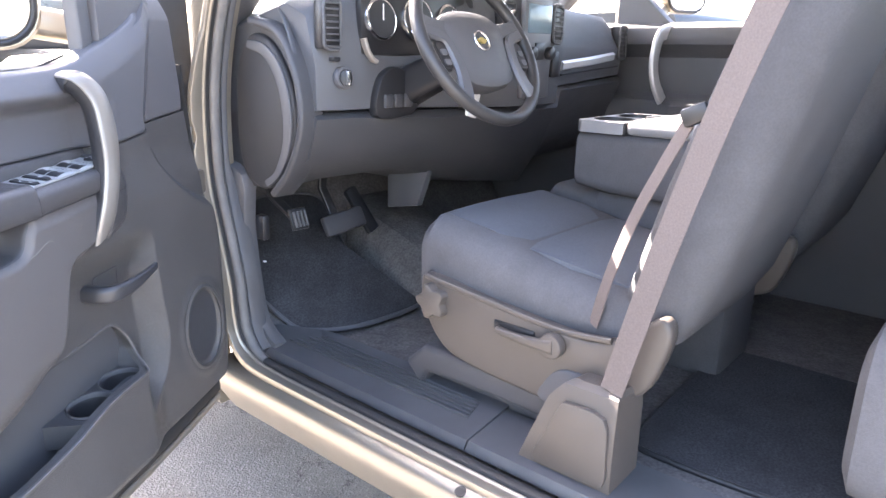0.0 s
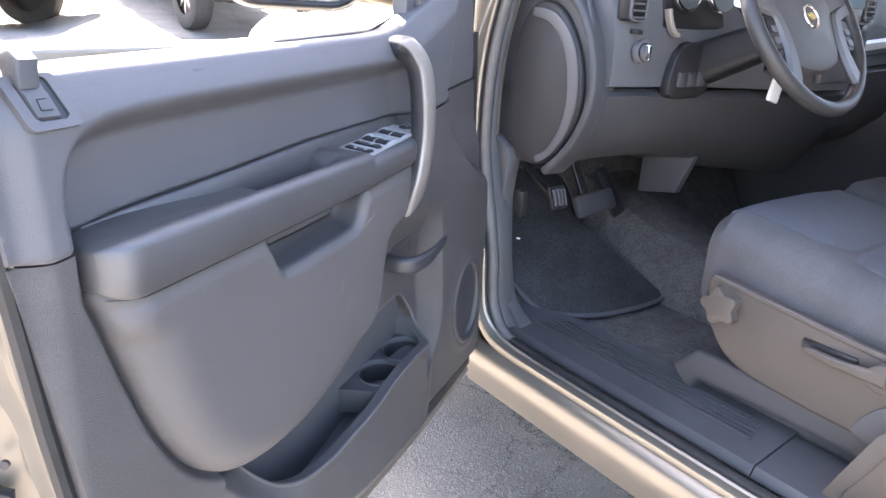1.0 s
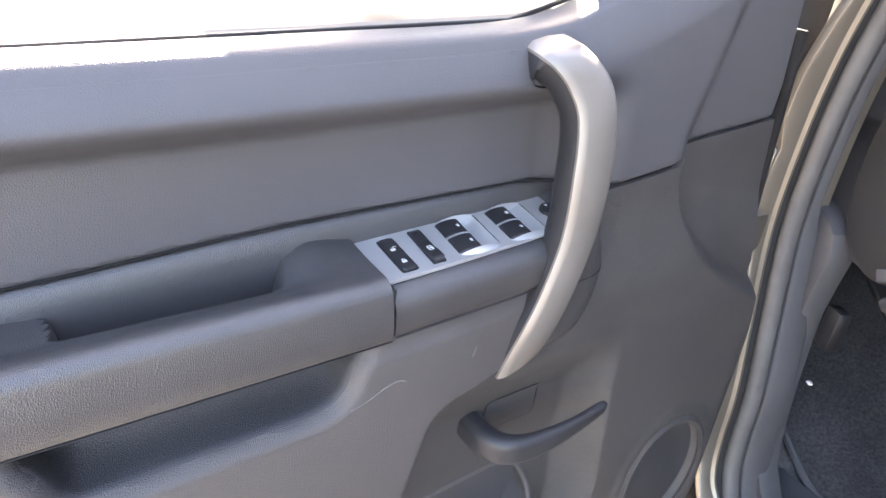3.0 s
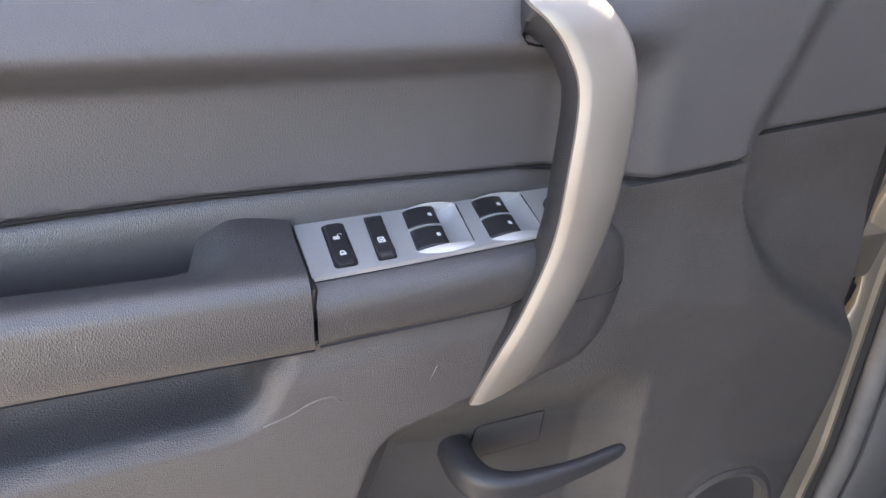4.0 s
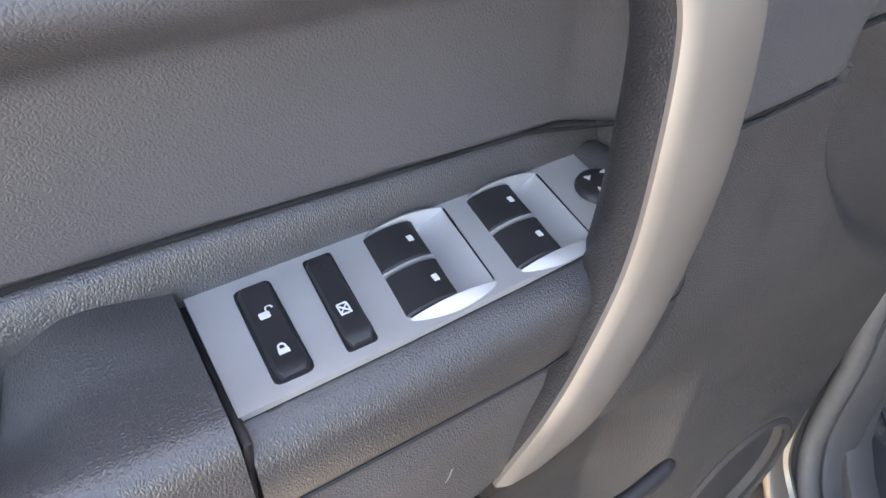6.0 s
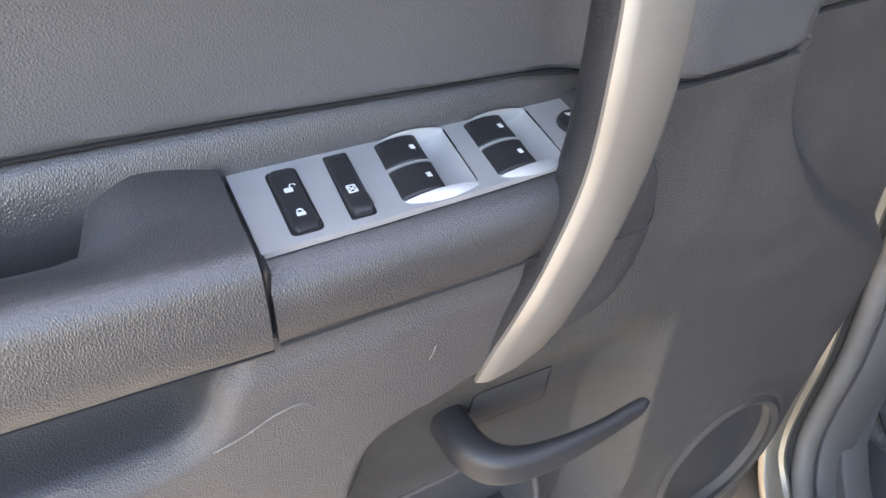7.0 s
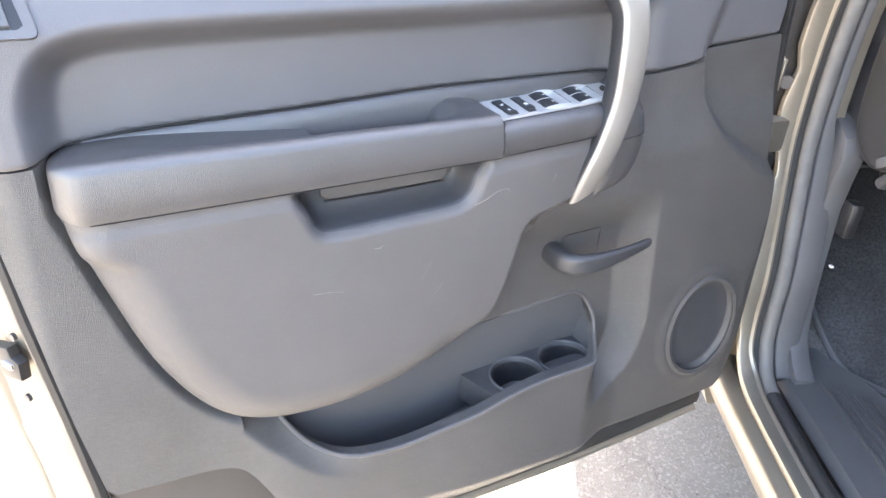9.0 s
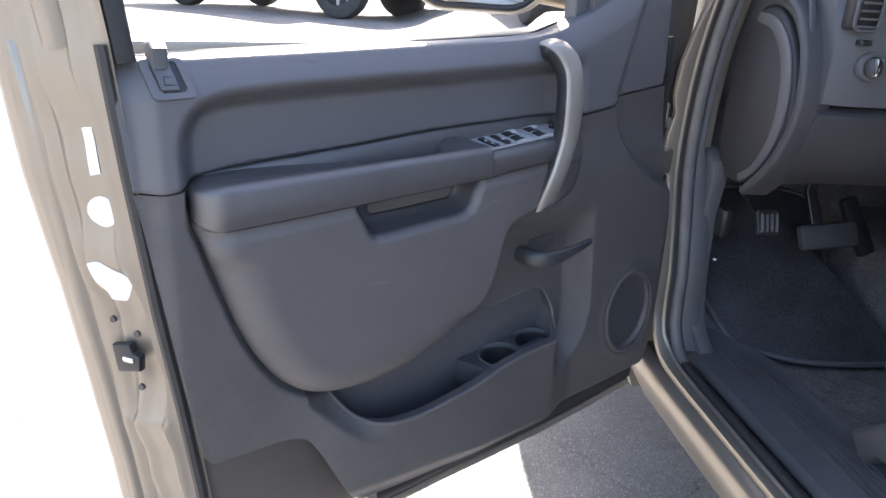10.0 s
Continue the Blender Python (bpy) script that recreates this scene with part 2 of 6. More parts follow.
def box(lo, hi, bevel=0.003, seg=2, bm=None, turn=None):
    bm = bm or bmesh.new()
    c, s = [(a + b) / 2 for a, b in zip(lo, hi)], [b - a for a, b in zip(lo, hi)]
    made = bmesh.ops.create_cube(bm, size=1.0, matrix=Matrix.Translation(c) @ (turn or Matrix()) @ Matrix.Diagonal((*s, 1)))
    if bevel:
        vs = set(made["verts"])
        es = [e for e in bm.edges if e.verts[0] in vs and e.verts[1] in vs]
        bmesh.ops.bevel(bm, geom=es, offset=min(bevel, min(s) * 0.45), segments=seg, affect="EDGES", profile=0.5)
    return bm


def prism(points, a, b, axis, bevel=0.0, seg=2, bm=None):
    """A closed outline pushed from a to b along an axis. The outline runs in the two other axes, in their order."""
    bm = bm or bmesh.new()
    k = "xyz".index(axis)

    def at(p, v):
        c = list(p)
        c.insert(k, v)
        return c
    low = [bm.verts.new(at(p, a)) for p in points]
    top = [bm.verts.new(at(p, b)) for p in points]
    n = len(points)
    fs = [bm.faces.new(low), bm.faces.new(top[::-1])]
    fs += [bm.faces.new((low[i], top[i], top[(i + 1) % n], low[(i + 1) % n])) for i in range(n)]
    bmesh.ops.recalc_face_normals(bm, faces=fs)
    if bevel:
        es = [e for e in list(fs[0].edges) + list(fs[1].edges)]
        bmesh.ops.bevel(bm, geom=es, offset=bevel, segments=seg, affect="EDGES", profile=0.5)
    return bm


def curve_pts(points, n=8, closed=False):
    """A smooth line through control points of any dimension."""
    P = [np.array(p, float) for p in points]
    m = len(P)
    out = []
    for i in range(m if closed else m - 1):
        g = (lambda j: P[j % m]) if closed else (lambda j: P[min(max(j, 0), m - 1)])
        p0, p1, p2, p3 = g(i - 1), g(i), g(i + 1), g(i + 2)
        for k in range(n):
            t = k / n
            out.append(0.5 * (2 * p1 + (p2 - p0) * t + (2 * p0 - 5 * p1 + 4 * p2 - p3) * t * t + (3 * p1 - p0 - 3 * p2 + p3) * t ** 3))
    if not closed:
        out.append(P[-1])
    return [tuple(float(c) for c in p) for p in out]


def loft(sections, bm=None, closed=True, caps=True):
    """Skins rows of points; every row has the same count."""
    bm = bm or bmesh.new()
    rows = [[bm.verts.new(p) for p in row] for row in sections]
    n = len(rows[0])
    fs = []
    for a, b in zip(rows, rows[1:]):
        for i in range(n if closed else n - 1):
            j = (i + 1) % n
            fs.append(bm.faces.new((a[i], a[j], b[j], b[i])))
    if caps and closed:
        fs += [bm.faces.new(rows[0][::-1]), bm.faces.new(rows[-1])]
    bmesh.ops.recalc_face_normals(bm, faces=fs)
    return bm


def sweep(path, section, up=(0, 0, 1), scale=None, bm=None, closed=False):
    """Carries a closed 2D section (side, up) along a path."""
    P = [Vector(p) for p in path]
    up = Vector(up)
    rows = []
    for i, p in enumerate(P):
        a, b = (P[i - 1], P[(i + 1) % len(P)]) if closed else (P[max(i - 1, 0)], P[min(i + 1, len(P) - 1)])
        t = (b - a).normalized()
        side = t.cross(up)
        side = side.normalized() if side.length > 1e-6 else Vector((1, 0, 0))
        over = side.cross(t)
        s = scale(i / (len(P) - 1)) if scale else (1, 1)
        rows.append([tuple(p + side * x * s[0] + over * y * s[1]) for x, y in section])
    if closed:
        rows.append(rows[0])
    bm = loft(rows, bm, caps=not closed)
    if closed:
        bmesh.ops.remove_doubles(bm, verts=bm.verts, dist=1e-6)
    return bm


def ring(r, n=12, squash=1.0):
    return [(r * math.cos(2 * math.pi * i / n), r * squash * math.sin(2 * math.pi * i / n)) for i in range(n)]


def rounded(w, h, r, n=4):
    """A rectangle with round corners, as an outline."""
    r = min(r, w / 2 * 0.98, h / 2 * 0.98)
    out = []
    for cx, cy, a0 in ((w / 2 - r, h / 2 - r, 0), (-w / 2 + r, h / 2 - r, 90), (-w / 2 + r, -h / 2 + r, 180), (w / 2 - r, -h / 2 + r, 270)):
        for k in range(n + 1):
            a = radians(a0 + 90 * k / n)
            out.append((cx + r * math.cos(a), cy + r * math.sin(a)))
    return out


def tube(path, r, n=10, bm=None, closed=False, up=(0, 0, 1)):
    return sweep(path, ring(r, n), up, bm=bm, closed=closed)


def disc(c, r, depth, axis=(0, 0, 1), n=32, bm=None, bevel=0.0):
    """A short turned cylinder whose base is at c."""
    bm = bm or bmesh.new()
    m = Matrix.Translation(c) @ Vector((0, 0, 1)).rotation_difference(Vector(axis)).to_matrix().to_4x4()
    b = min(bevel, depth * 0.45, r * 0.45)
    prof = [(r - b * 0.0, 0), (r, depth - b), (r - b * 0.3, depth - b * 0.3), (r - b, depth)] if b else [(r, 0), (r, depth)]
    rows = [[tuple(m @ Vector((q * math.cos(2 * math.pi * i / n), q * math.sin(2 * math.pi * i / n), z))) for i in range(n)] for q, z in prof]
    return loft(rows, bm)


def dist_to(poly, X, Z, closed=True):
    """Distance from grid points to a line, and the nearest point of it."""
    P = np.array(poly, float)
    Q = np.roll(P, -1, 0) if closed else P[1:]
    P = P if closed else P[:-1]
    best, bx, bz = np.full(X.shape, 1e9), np.zeros(X.shape), np.zeros(X.shape)
    for (ax, az), (cx, cz) in zip(P, Q):
        dx, dz = cx - ax, cz - az
        t = np.clip(((X - ax) * dx + (Z - az) * dz) / (dx * dx + dz * dz + 1e-12), 0, 1)
        px, pz = ax + t * dx, az + t * dz
        d = np.hypot(X - px, Z - pz)
        k = d < best
        best[k], bx[k], bz[k] = d[k], px[k], pz[k]
    return best, bx, bz


def inside(poly, X, Z):
    hit = np.zeros(X.shape, bool)
    P = np.array(poly, float)
    for (ax, az), (cx, cz) in zip(P, np.roll(P, -1, 0)):
        if az == cz:
            continue
        k = ((az > Z) != (cz > Z)) & (X < (cx - ax) * (Z - az) / (cz - az) + ax)
        hit ^= k
    return hit


def step01(x):
    x = np.clip(x, 0, 1)
    return x * x * (3 - 2 * x)


def relief(outline, depth, step=0.005, holes=(), skirt=0.02, tilt=None):
    """A moulded sheet in the door's plane: an outline in x and z, holes through it, and its depth towards the cabin at each place.
    Its edge is turned back by skirt."""
    P = np.array(outline)
    (x0, z0), (x1, z1) = P.min(0) - step, P.max(0) + step
    X, Z = np.meshgrid(np.arange(x0, x1 + step, step), np.arange(z0, z1 + step, step), indexing="ij")
    ok = inside(outline, X, Z)
    edge = np.zeros(X.shape, bool)
    for poly in (outline, *holes):
        d, bx, bz = dist_to(poly, X, Z)
        if poly is not outline:
            ok &= ~inside(poly, X, Z)
        snap = d < step * 0.62
        X, Z = np.where(snap, bx, X), np.where(snap, bz, Z)
        edge |= snap
    ok |= edge
    D = depth(X, Z)
    bm = bmesh.new()
    V = {}

    def v(i, j):
        if (i, j) not in V:
            V[i, j] = bm.verts.new((X[i, j], -D[i, j], Z[i, j]))
        return V[i, j]
    for i in range(X.shape[0] - 1):
        for j in range(X.shape[1] - 1):
            q = [(a, b) for a, b in ((i, j), (i + 1, j), (i + 1, j + 1), (i, j + 1)) if ok[a, b]]
            if len(q) < 3 or all(edge[a, b] for a, b in q) and len(q) == 3:
                if len(q) < 3:
                    continue
            pts = [v(*a) for a in q]
            if len({tuple(round(c, 6) for c in p.co) for p in pts}) < len(pts):
                continue
            try:
                bm.faces.new(pts)
            except ValueError:
                pass
    for vert in [w for w in bm.verts if not w.link_faces]:
        bm.verts.remove(vert)
    if skirt:
        es = [e for e in bm.edges if e.is_boundary]
        made = bmesh.ops.extrude_edge_only(bm, edges=es)["geom"]
        for w in made:
            if isinstance(w, bmesh.types.BMVert):
                w.co.y += skirt
    return bm

# ---- the open driver's door: x from its rear edge to its hinges, y outwards, z up ----
door = thing("driver_door", (1.12, 0.1, 0.5), "open pewter pickup door with grey moulded trim and a wound-down window", "truck door")
PAD = curve_pts([(0.066, 1.1288), (0.072, 1.09), (0.096, 1.012), (0.126, 0.930), (0.172, 0.856), (0.225, 0.818), (0.30, 0.805), (0.38, 0.812), (0.455, 0.835),
                 (0.52, 0.868), (0.562, 0.893), (0.582, 0.926), (0.595, 0.966), (0.606, 1.012), (0.611, 1.026), (0.620, 1.030), (0.645, 1.036), (0.682, 1.050), (0.712, 1.085), (0.728, 1.13), (0.733, 1.163), (0.655, 1.1585), (0.60, 1.1538), (0.54, 1.1487),
                 (0.40, 1.1425), (0.25, 1.1360), (0.14, 1.1316)], 5, True)
BIN = curve_pts([(0.246, 0.826), (0.262, 0.798), (0.284, 0.765), (0.312, 0.738), (0.35, 0.724), (0.42, 0.722), (0.50, 0.737), (0.553, 0.752), (0.60, 0.766), (0.65, 0.7755), (0.70, 0.779), (0.742, 0.782), (0.768, 0.793),
                 (0.780, 0.813), (0.774, 0.842), (0.755, 0.866), (0.728, 0.876), (0.66, 0.869), (0.585, 0.860), (0.45, 0.848), (0.33, 0.836)], 5, True)
RIDGE = curve_pts([(0.838, 1.055), (0.846, 0.964), (0.855, 0.894), (0.864, 0.813), (0.852, 0.748), (0.815, 0.705), (0.74, 0.686), (0.60, 0.680), (0.42, 0.680), (0.32, 0.70), (0.255, 0.755), (0.215, 0.80)], 6)
SEAM = curve_pts([(-0.006, 1.170), (0.03, 1.166), (0.09, 1.174), (0.155, 1.183), (0.31, 1.193), (0.49, 1.207), (0.75, 1.217), (0.88, 1.233), (0.884, 1.243), (1.02, 1.259), (1.05, 1.263)], 5)
SPK = [(1.005 + 0.078 * math.cos(a) - 0.010 * math.sin(a), 0.770 + 0.100 * math.sin(a)) for a in [2 * math.pi * k / 40 for k in range(40)]]
HOLLOW = curve_pts([(0.874, 1.30), (0.880, 1.235), (0.893, 1.19), (0.917, 1.150), (0.948, 1.115), (0.990, 1.084), (1.035, 1.058), (1.085, 1.035)], 5) + [(1.3, 1.02), (1.3, 1.4), (0.88, 1.4)]
POCKET = curve_pts([(0.294, 1.128), (0.300, 1.095), (0.312, 1.076), (0.335, 1.072), (0.41, 1.077), (0.48, 1.082), (0.502, 1.094), (0.510, 1.115), (0.512, 1.141), (0.40, 1.1355)], 4, True)


def lower_depth(X, Z):
    dr, _, _ = dist_to(RIDGE, X, Z, closed=False)
    well = inside(RIDGE + [(0.215, 1.2), (0.845, 1.2)], X, Z)
    side = np.where(well, -dr, dr)
    fade = step01((1.06 - Z) / 0.09)
    lip = np.interp(X, [0.25, 0.30, 0.35, 0.42, 0.50, 0.553, 0.60, 0.65, 0.742, 0.785, 0.82, 0.86, 0.90, 0.95, 1.0], [0.80, 0.745, 0.724, 0.722, 0.737, 0.752, 0.766, 0.776, 0.782, 0.784, 0.781, 0.771, 0.754, 0.722, 0.69])
    D = 0.020 * step01((X - 0.2) / 0.3) + (0.020 + 0.007 * step01((X - 0.46) / 0.1)) * step01((lip + 0.075 - Z) / 0.065) * step01((X - 0.16) / 0.14) * (1 - step01((X - 0.735) / 0.10))
    k = np.clip((-side + 0.001) / 0.046, 0, 1)
    scoop = -(0.034 + 0.008 * step01((0.98 - Z) / 0.1)) * (1 - (1 - k) ** 1.25) * fade * (1 - step01((X - 0.25) / 0.12) * (1 - step01((X - 0.740) / 0.05)) * (1 - step01((Z - lip - 0.006) / 0.055)))
    behind = -0.075 * step01((Z - 1.118) / 0.03) * (1 - step01((X - 0.735) / 0.03)) * step01((X - 0.050) / 0.025)
    dp, _, _ = dist_to(PAD, X, Z)
    under = inside(PAD, X, Z)
    gap = -0.014 * step01(1 - np.where(under, 0, dp) / 0.011) * (X < 0.62)
    dh, _, _ = dist_to(HOLLOW, X, Z)
    hinge = np.where(inside(HOLLOW, X, Z), -0.020 * step01((dh + 0.001) / (0.012 + 0.14 * np.clip(1.19 - Z, 0, 0.2))), 0)
    dk, _, _ = dist_to(POCKET, X, Z)
    room = -0.075 * np.where(inside(POCKET, X, Z), 1.0, step01((0.028 - dk) / 0.010))
    ds, _, _ = dist_to(SPK, X, Z)
    flush = -0.016 * step01((Z - 1.10) / 0.10) * step01((X - 0.70) / 0.05)
    spk = np.where(inside(SPK, X, Z), -0.013 * step01(ds / 0.010), 0) + 0.003 * np.exp(-((ds - 0.010) / 0.012) ** 2)
    edge = -0.012 * step01((0.035 - X) / 0.035) - 0.015 * step01((X - 1.09) / 0.05)
    foot = -0.010 * step01((0.61 - Z) / 0.03)
    return D + np.minimum(behind, room) + scoop + gap + hinge + spk + edge + foot + flush


def seam_z(X):
    s = np.array(SEAM)
    return np.interp(X, s[:, 0], s[:, 1])


LOWER = [(-0.006, 1.168)] + [p for p in SEAM if p[0] > -0.004] + curve_pts([(1.062, 1.20), (1.076, 1.08), (1.098, 0.98), (1.118, 0.88), (1.128, 0.78), (1.132, 0.70), (1.12, 0.645), (1.085, 0.612)], 3) \
    + [(0.9, 0.598), (0.7, 0.590), (0.5, 0.582)] + curve_pts([(0.312, 0.576), (0.288, 0.594), (0.262, 0.645), (0.238, 0.695), (0.212, 0.734), (0.18, 0.744), (0.12, 0.746), (0.062, 0.748)], 4) + [(0.052, 0.76), (0.035, 0.87), (0.018, 1.0), (0.002, 1.12)]
lower = part("lower_trim_panel", relief(LOWER, lower_depth, 0.0035, [BIN], 0.02), M["carpet_trim"], door, "grey grained plastic panel, lightly scuffed")


BAND = curve_pts([(0.052, 1.12), (0.051, 1.19), (0.052, 1.225), (0.064, 1.258), (0.092, 1.280), (0.155, 1.2905), (0.30, 1.2975), (0.47, 1.304), (0.66, 1.3125), (0.80, 1.325), (1.0, 1.36)], 8)

CAP = curve_pts([(-0.018, 1.326), (0.12, 1.332), (0.29, 1.339), (0.50, 1.3485), (0.69, 1.360), (0.78, 1.389), (0.87, 1.427), (0.93, 1.464), (0.965, 1.498)], 8)


def upper_depth(X, Z):
    s = seam_z(X)
    db, _, _ = dist_to(BAND, X, Z, closed=False)
    into = np.where(inside(BAND + [(1.0, 1.0), (0.052, 1.0)], X, Z), db, -db)
    band = -0.046 * step01((into + 0.008) / 0.038) * (1 - step01((X - 0.72) / 0.08))
    top = np.interp(X, [p[0] for p in CAP], [p[1] for p in CAP])
    lean = -0.010 * np.clip((Z - s) / (top - s), 0, 1) - 0.022 * np.clip((Z - top + 0.05) / 0.05, 0, 1) ** 1.5
    back = -0.012 * step01((0.03 - X) / 0.03)
    sail = -0.020 * step01((X - 0.868 - 0.30 * np.clip(Z - 1.26, 0, 0.3)) / 0.045)
    lip = -0.006 * np.clip(1 - (Z - s) / 0.006, 0, 1)
    return 0.004 + band + lean + back + sail + lip


UPPER = [(x, z + 0.0025) for x, z in SEAM if x < 1.045] + [(1.045, 1.30), (1.038, 1.40), (1.03, 1.50)] + curve_pts([(0.965, 1.485), (0.93, 1.451), (0.87, 1.414), (0.78, 1.376), (0.69, 1.347), (0.50, 1.3355), (0.29, 1.326), (0.12, 1.319), (-0.018, 1.313)], 4)
upper = part("upper_trim_panel", relief(UPPER, upper_depth, 0.0028, (), 0.03), M["upper"], door, "grained grey upper door trim with a hollowed band")
line = np.array([(x, z + 0.0022) for x, z in SEAM if 0.066 < x < 0.874])
part("seam_joint", tube([(x, y - 0.0004, z) for (x, z), y in zip(line, -upper_depth(line[:, 0], line[:, 1] + 0.001))], 0.0013, 6, up=(0, 1, 0)), M["black"], upper)


def pad_top(X):
    """The joint between the pad and the armrest or the switch block above it."""
    return np.interp(X, [0.066, 0.14, 0.25, 0.40, 0.54, 0.60, 0.655, 0.733], [1.1208, 1.1236, 1.1280, 1.1345, 1.1407, 1.1458, 1.1505, 1.155])


def pad_depth(X, Z):
    d, _, _ = dist_to(PAD, X, Z)
    top = step01((Z - 1.06) / 0.05)
    front = step01((X - 0.49) / 0.06) * (1 - top)
    r = 0.058 * (1 - top) + 0.0035 * top
    w_ = top * (1 - step01((X - 0.09) / 0.12))            # the rear end stays rounded right up to the armrest
    r = r * (1 - w_) + 0.042 * w_
    d = d * (1 - w_) + np.maximum(d, X - 0.066) * w_
    k = np.clip(d / r, 0, 1)
    top = top * (1 - w_)
    base = -0.008 + 0.012 * front
    curve = (1 - front) * np.sqrt(np.clip(1 - (1 - k) ** 2, 0, 1)) + front * np.minimum(1, 0.03 + 0.99 * d / 0.030) ** 1.0
    bulge = base + 0.026 * top + (0.038 - 0.0040 * step01((Z - pad_top(X) + 0.022) / 0.016) - 0.026 * top - base) * curve
    dk, _, _ = dist_to(POCKET, X, Z)
    lip = -0.010 * np.clip(1 - dk / 0.011, 0, 1) ** 2
    right = -0.010 * step01((X - 0.58) / 0.16)
    return bulge + lip + right


pad = part("door_pad", relief(PAD, pad_depth, 0.0032, [POCKET], 0.045), M["trim"], door, "bulging grey door pad with pale scuff marks")



def scuff(line, r=0.0007):
    pts = np.array(curve_pts(line, 5))
    y = -pad_depth(pts[:, 0], pts[:, 1]) - 0.0002
    part("scuff_mark", tube([(a, b, c) for (a, c), b in zip(pts, y)], r, 4, up=(0, 1, 0)), M["scuff"], pad, "pale scratch")


scuff([(0.505, 1.083), (0.520, 1.088), (0.535, 1.096), (0.548, 1.099), (0.556, 1.094)], 0.0005)
scuff([(0.300, 1.000), (0.322, 0.999), (0.336, 0.996)], 0.0004)
scuff([(0.452, 1.022), (0.446, 1.006), (0.438, 0.992)], 0.0002)
scuff([(0.470, 0.986), (0.462, 0.972), (0.456, 0.966)], 0.0002)
scuff([(0.386, 1.050), (0.380, 1.046), (0.374, 1.047)], 0.0004)
scuff([(0.62, 1.10), (0.622, 1.104), (0.623, 1.109)], 0.0004)

# map pocket behind the pad: a smooth bowl from its lip to the back wall
def inset(poly, d):
    """The outline moved inwards by d along its normals."""
    P = np.array(poly)
    t = np.roll(P, -1, 0) - np.roll(P, 1, 0)
    n = np.stack([-t[:, 1], t[:, 0]], 1) / np.linalg.norm(t, axis=1)[:, None]
    area = np.sum(P[:, 0] * np.roll(P[:, 1], -1) - np.roll(P[:, 0], -1) * P[:, 1])
    return [tuple(p) for p in P + n * d * (1 if area > 0 else -1)]


pb = bmesh.new()
rows = []
for d, y, rise in ((-0.0004, -0.0285, 0), (0.0012, -0.0270, 0), (0.0022, -0.022, 0), (0.0030, -0.014, 0.0004), (0.0040, -0.004, 0.0018), (0.0058, 0.004, 0.0050), (0.0090, 0.0095, 0.0085), (0.0115, 0.0115, 0.0120), (0.0125, 0.0122, 0.018)):
    rows.append([(x, y, z + rise * min(1.0, max(0.0, (1.112 - z) / 0.03))) for x, z in inset(POCKET, d)])
loft(rows, pb, caps=False)
pb.faces.new([pb.verts.new(p) for p in rows[-1]])
for f in pb.faces:
    f.normal_flip()
pocket = part("pull_pocket", pb, M["bolster"], door, "hollow pull pocket")
part("pocket_liner", loft([[(x, y, z + k) for y, z in ((0.020, 1.093), (0.013, 1.093), (0.009, 1.096), (0.008, 1.150), (0.020, 1.150))] for x, k in ((0.326, 0.006), (0.332, 0.001), (0.34, -0.0005), (0.41, 0.003), (0.478, 0.0065), (0.484, 0.009), (0.488, 0.013))]), M["trim"], pocket, "grey inner panel of the pocket")
part("liner_joint", tube([(0.330, 0.0105, 1.0925), (0.40, 0.0105, 1.0945), (0.486, 0.0105, 1.0995)], 0.0014, 6, up=(0, 1, 0)), M["black"], pocket)

# storage bin and its bottle holder
bb = bmesh.new()
deep = []
for s, y in ((0.0, 0.0), (0.0, 0.03), (0.0, 0.065)):
    deep.append([(x, y0 if y == 0 else ((0.5 * y0 + 0.010 if z > 0.80 else y0 + 0.005) if y < 0.05 else 0.040), z - (0.07 * min(1, y / 0.03) * min(1, max(0, (0.80 - z) / 0.03)))) for (x, z), y0 in zip(BIN, -lower_depth(*np.array(BIN).T))])
loft(deep, bb, caps=False)
bb.faces.new([bb.verts.new(p) for p in deep[-1]])
bmesh.ops.reverse_faces(bb, faces=bb.faces)
storage = part("storage_bin", bb, M["dash_dark"], door, "deep dark map bin moulded into the door")
part("bin_lip", tube([(x, y0 + 0.001, z) for (x, z), y0 in zip(BIN, -lower_depth(*np.array(BIN).T)) if z < 0.85 or x > 0.62], 0.0035, 8), M["trim"], door)
# bottle holder block with two round wells
WELLS = ((0.6320, -0.002, 0.0415), (0.7215, -0.002, 0.0415))
top_line = [(0.582, -0.0435), (0.555, 0.0405), (0.66, 0.0405), (0.767, 0.0405), (0.776, 0.0), (0.770, -0.015), (0.75, -0.034), (0.70, -0.0435), (0.63, -0.0455)]
hb_ = relief(top_line, lambda X, Z: 0 * X, 0.004, [[(cx + r * math.cos(2 * math.pi * k / 40), cy + r * math.sin(2 * math.pi * k / 40)) for k in range(40)] for cx, cy, r in WELLS], 0.0)
for v in hb_.verts:
    v.co = (v.co.x, v.co.z, 0.755 + 0.09 * (v.co.x - 0.56))
es = [e for e in hb_.edges if e.is_boundary and min(abs(math.hypot(e.verts[0].co.x - cx, e.verts[0].co.y - cy) - r) for cx, cy, r in WELLS) > 0.001]
for v in bmesh.ops.extrude_edge_only(hb_, edges=es)["geom"]:
    if isinstance(v, bmesh.types.BMVert):
        v.co.z -= 0.045
bmesh.ops.recalc_face_normals(hb_, faces=hb_.faces)
part("holder_block", hb_, M["bolster"], storage, "grey bottle holder insert")
